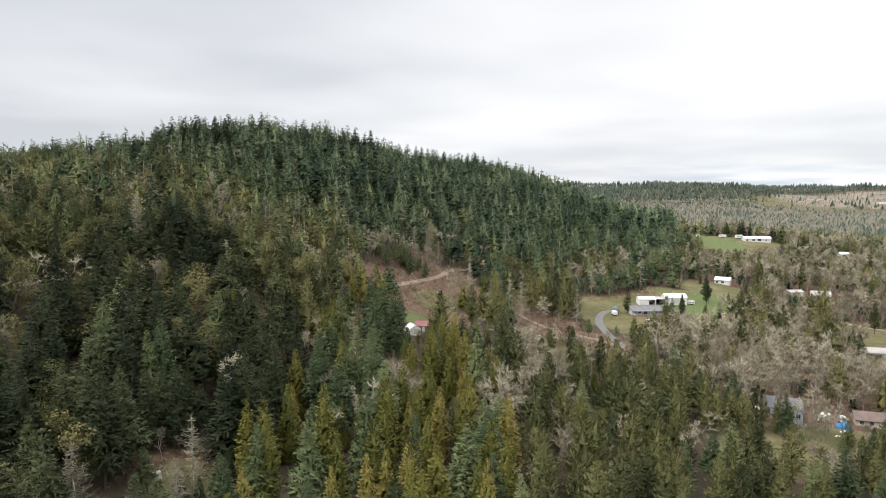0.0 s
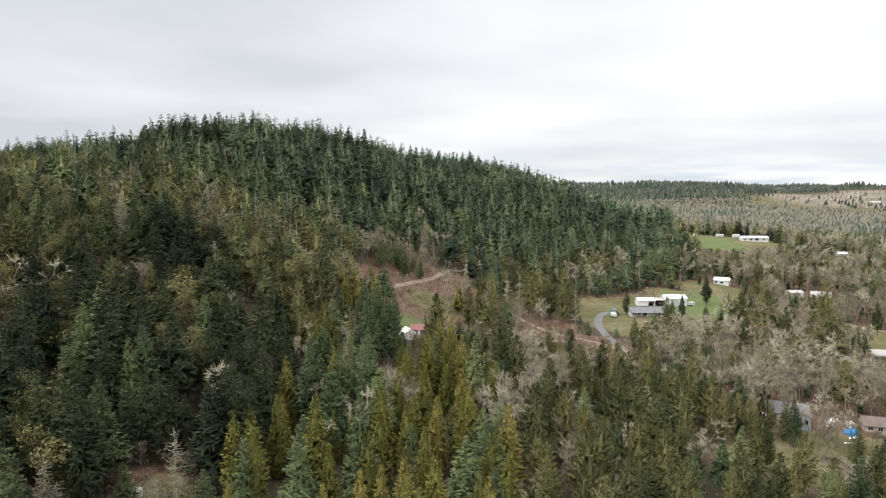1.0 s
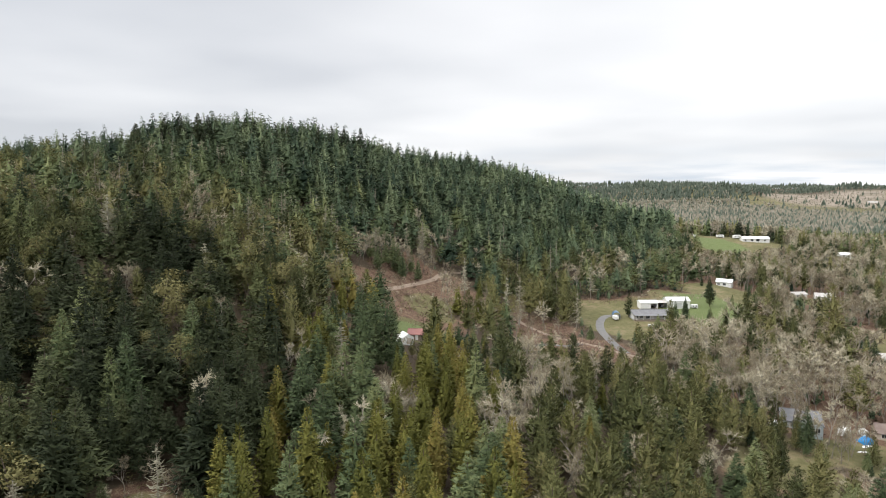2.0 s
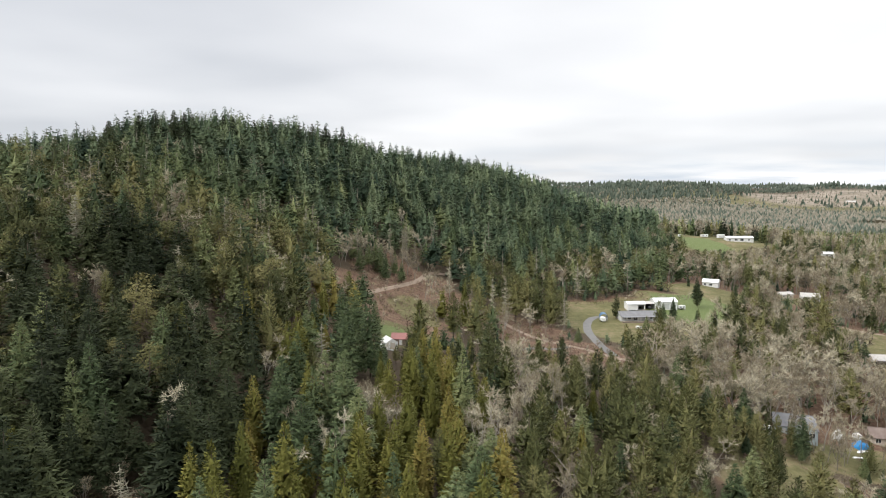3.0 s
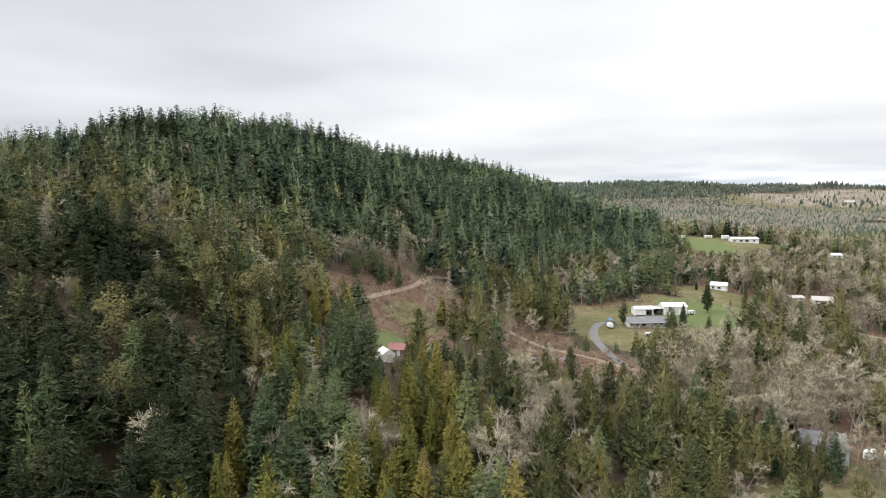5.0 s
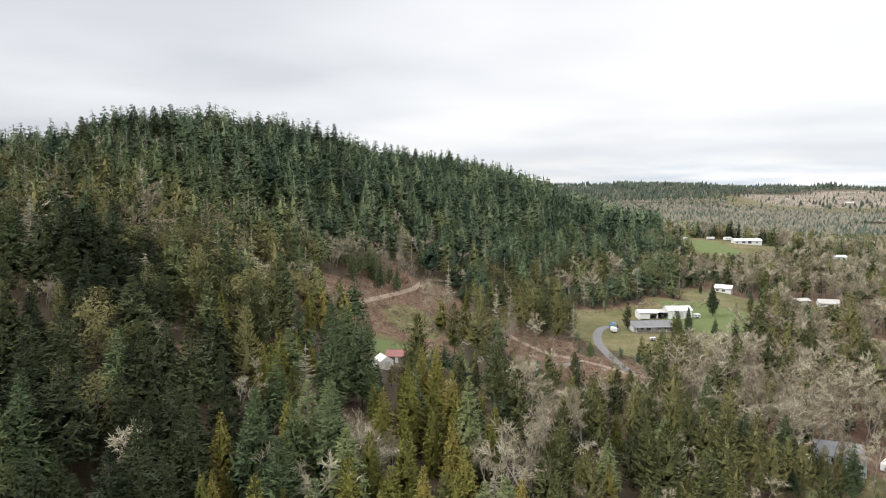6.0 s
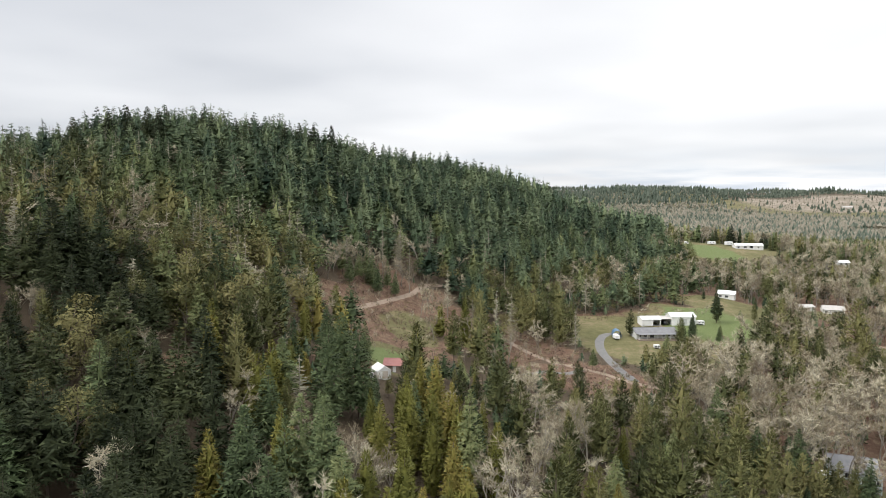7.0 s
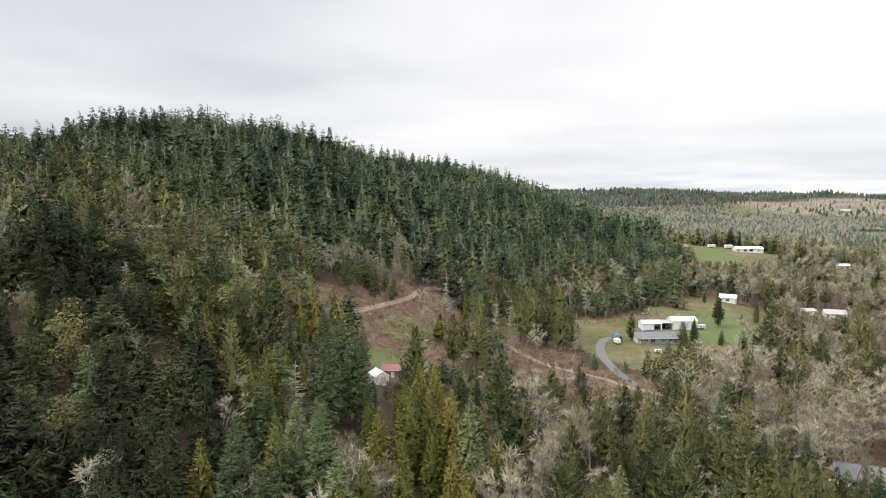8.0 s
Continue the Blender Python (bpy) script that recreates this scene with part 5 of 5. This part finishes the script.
hoop_shelter("hoop_carport", "small arched carport under a blue tarpaulin beside the drive", 95.4, 366, -10, 6, 3.8, 3.2, M_FADED_TARP, M_TRIM)
trailer("box_trailer", "small white box trailer parked by the drive", 93.6, 360.5, 95, 4.2, 2.0, 2.3, M_WHITE)
trailer("garden_trailer", "white trailer on the lawn below the ranch house", 107.6, 346.5, 5, 2.6, 1.6, 1.7, M_WHITE)
trailer("grey_trailer", "small pale trailer behind the white garage", 143.5, 383, 10, 3.6, 2.0, 2.2, M_WHITE)

# the small red-roofed barn and the greenhouse
barn = gabled_house("small_barn", "small timber barn with a red metal roof", -8.0, 268, -8, 5.8, 5.0, 2.4, 1.5, M_WOOD, M_RED_ROOF, [], [(0.5, 1.1, 2.0)], category="barn", over=0.4)
green = thing("greenhouse", "white film greenhouse with an open end", "greenhouse", -11.8, 258, 24)
piece("wall", gable_block(5.6, 4.4, 2.3, 1.3, "y", 0.6), M_POLY, green)
roof_pair(green, 5.6, 4.4, 2.3, 1.3, M_POLY, 0.15, "y")
door(green, 0.4, 1.5, 2.2, -2.8, M_BEIGE)
for k in (-1.9, -1.0, 1.6):
    piece("rib", box(k - 0.05, k + 0.05, -2.86, -2.80, -0.3, 2.4), M_TRIM, green)
trailer("white_tank_cart", "white water cart beside the greenhouse", -15.0, 252.5, 70, 2.2, 1.6, 1.7, M_WHITE)

# houses of the valley
gabled_house("manufactured_home", "long white manufactured home above the green meadow", 305, 650, -3, 25, 8, 3.4, 1.5, M_WHITE, M_WHITE_ROOF,
             [(-10, 1.0, 1.6, 1.4), (-4, 1.0, 2.6, 1.6), (1.5, 0.8, 3.0, 2.0), (8, 1.0, 1.4, 1.3)], [(5, 1.1, 2.1)])
trailer("motor_home", "white motor home parked at the edge of the meadow", 295, 666, 15, 7.5, 2.8, 3.6, M_WHITE)
trailer("caravan", "white caravan parked at the edge of the meadow", 280, 669, 5, 7, 2.6, 2.8, M_WHITE)
trailer("horse_trailer", "white trailer behind the manufactured home", 318, 668, 0, 5, 2.4, 2.7, M_WHITE)
trailer("round_tank", "small white tank at the corner of the meadow", 252, 660, 0, 3.0, 2.6, 3.0, M_WHITE)
gabled_house("white_cottage", "white cottage with a pale roof among the trees", 192, 455, -34, 9.5, 7, 3.2, 1.6, M_WHITE, M_WHITE_ROOF,
             [(-3.2, 1.0, 1.4, 1.3), (0.4, 1.0, 1.8, 1.3)], [(3.2, 1.0, 2.1)])
gabled_house("bungalow", "beige bungalow with a pale tan roof behind hedges", 257.5, 452, -22, 11.5, 9, 2.9, 1.9, M_WHITE, M_TAN_ROOF,
             [(-4, 1.0, 1.5, 1.2), (1, 1.0, 1.5, 1.2), (4, 1.0, 1.5, 1.2)], [(-2, 1.0, 2.1)])
gabled_house("tan_outbuilding", "low tan outbuilding beside the bungalow", 238, 450, 6, 10, 7, 2.6, 1.1, M_BEIGE, M_TAN_ROOF, [(-2, 1.0, 1.2, 1.0)], [(3, 2.4, 2.3)], category="shed")
gabled_house("valley_house", "small white house deep among bare valley trees", 369, 612, -10, 10, 7, 3.0, 1.4, M_WHITE, M_WHITE_ROOF, [(-2, 1.0, 1.4, 1.2), (2, 1.0, 1.4, 1.2)], [(0, 1.0, 2.1)])

# the blue house and the cluttered yard beside it
blue = gabled_house("blue_house", "pale blue house with a grey shingle roof among bare oaks", 121, 233, -24, 11.5, 9, 3.0, 2.5, M_BLUE_WALL, M_GREY_ROOF,
                    [(-4.6, 0.9, 1.3, 1.3), (-1.4, 0.9, 1.3, 1.3)], [(-3.0, 1.0, 2.1)], over=0.6)
wing = piece("front_gable", gable_block(5, 5.6, 3.1, 1.9, "y"), M_BLUE_WALL, blue)
wing.location = (3.4, -5.2, 0)
for sgn in (-1, 1):
    e = sgn * 3.3
    r = piece("gable_roof", slab([(e, -3.1, 2.95), (0, -3.1, 5.22), (0, 3.6, 5.22), (e, 3.6, 2.95)], 0.14), M_GREY_ROOF, blue)
    r.location = (3.4, -5.2, 0)
for wx in (2.0, 4.7):
    window(blue, wx, 0.9, 1.3, 1.4, -7.7)
piece("gable_trim", box(0.6, 6.2, -7.7, -7.76, 3.05, 3.25), M_TRIM, blue)
trailer("white_shed_trailer", "white box trailer by the blue house", 108.5, 226, 60, 3.4, 2.4, 2.8, M_WHITE)
gabled_house("brown_roofed_house", "low house with a brown shingle roof beside a cluttered yard", 153, 234, -20, 10, 8, 2.7, 2.0, M_BEIGE, M_BROWN_ROOF,
             [(-3, 1.0, 1.4, 1.2), (0, 1.0, 1.4, 1.2)], [(3, 1.0, 2.1)])
trailer("yard_trailer", "white camping trailer in the cluttered yard", 135, 231, 40, 5, 2.4, 2.8, M_WHITE)
trailer("small_trailer", "white utility trailer in the cluttered yard", 142.5, 232.5, 80, 3, 2.0, 2.3, M_WHITE)


def draped_heap(name, label, x, y, L, W, H, mat):
    """A heap under a tarpaulin: a sagging uneven cover down to the ground."""
    rng = random.Random(9)
    bm = bmesh.new()
    n = 14
    g = [[None] * (n + 1) for _ in range(n + 1)]
    for i in range(n + 1):
        for j in range(n + 1):
            u, v = 2 * i / n - 1, 2 * j / n - 1
            r = max(abs(u), abs(v))
            z = H * (1 - r ** 5) * (0.85 + 0.25 * math.sin(3 * u + 1) * math.cos(2.3 * v)) + rng.uniform(-0.06, 0.06)
            g[i][j] = bm.verts.new((u * L / 2, v * W / 2, z if r < 0.99 else -0.3))
    for i in range(n):
        for j in range(n):
            bm.faces.new((g[i][j], g[i + 1][j], g[i + 1][j + 1], g[i][j + 1]))
    ob = thing(name, label, "tarpaulin", x, y, 20)
    piece("cover", bm, mat, ob)
    piece("load", box(-L * 0.36, L * 0.36, -W * 0.36, W * 0.36, -0.2, H * 0.55), M_WOOD, ob)


draped_heap("tarpaulin_heap", "bright blue tarpaulin over a heap in the yard", 140, 227.5, 5.0, 3.6, 2.0, M_TARP)
draped_heap("covered_wreck", "pale cover over a heap at the clearing's edge", -64, 143, 3.6, 2.2, 1.3, M_PALE)


def plank_pile(x, y, turn, n):
    ob = thing("plank_pile", "pale boards lying in the yard", "lumber", x, y, turn)
    for k in range(n):
        piece("plank", box(-2.2 + 0.2 * (k % 3), 2.2 - 0.1 * k % 0.4, -0.6 + 0.28 * (k % 5), -0.36 + 0.28 * (k % 5), 0.05 + 0.07 * (k // 5), 0.11 + 0.07 * (k // 5)), M_TRIM, ob)


plank_pile(138, 224, 15, 10)
plank_pile(133, 219, -10, 6)

# open-fronted building by the lane
hall = open_shed("pole_barn", "tan-roofed pole barn with dark open bays", 208, 312, -14, 17, 10, 3.6, 1.5, M_WHITE, M_TAN_ROOF, [(-7.5, -1.0, 3.0), (0.2, 6.5, 3.0)])
for k in range(2):
    vehicle("parked_truck", "dark vehicle standing in the pole barn", 203.5 + 7 * k, 312.5 - 1.5 * k, 80, 5, 1.9, 1.8, M_DARK)
gabled_house("hill_house", "pale house on the far cut-over hillside", 1430, 2185, 0, 34, 14, 6, 4, M_BEIGE, M_TAN_ROOF, [(-6, 2, 3, 2.4), (6, 2, 3, 2.4)], [(0, 2, 3)])
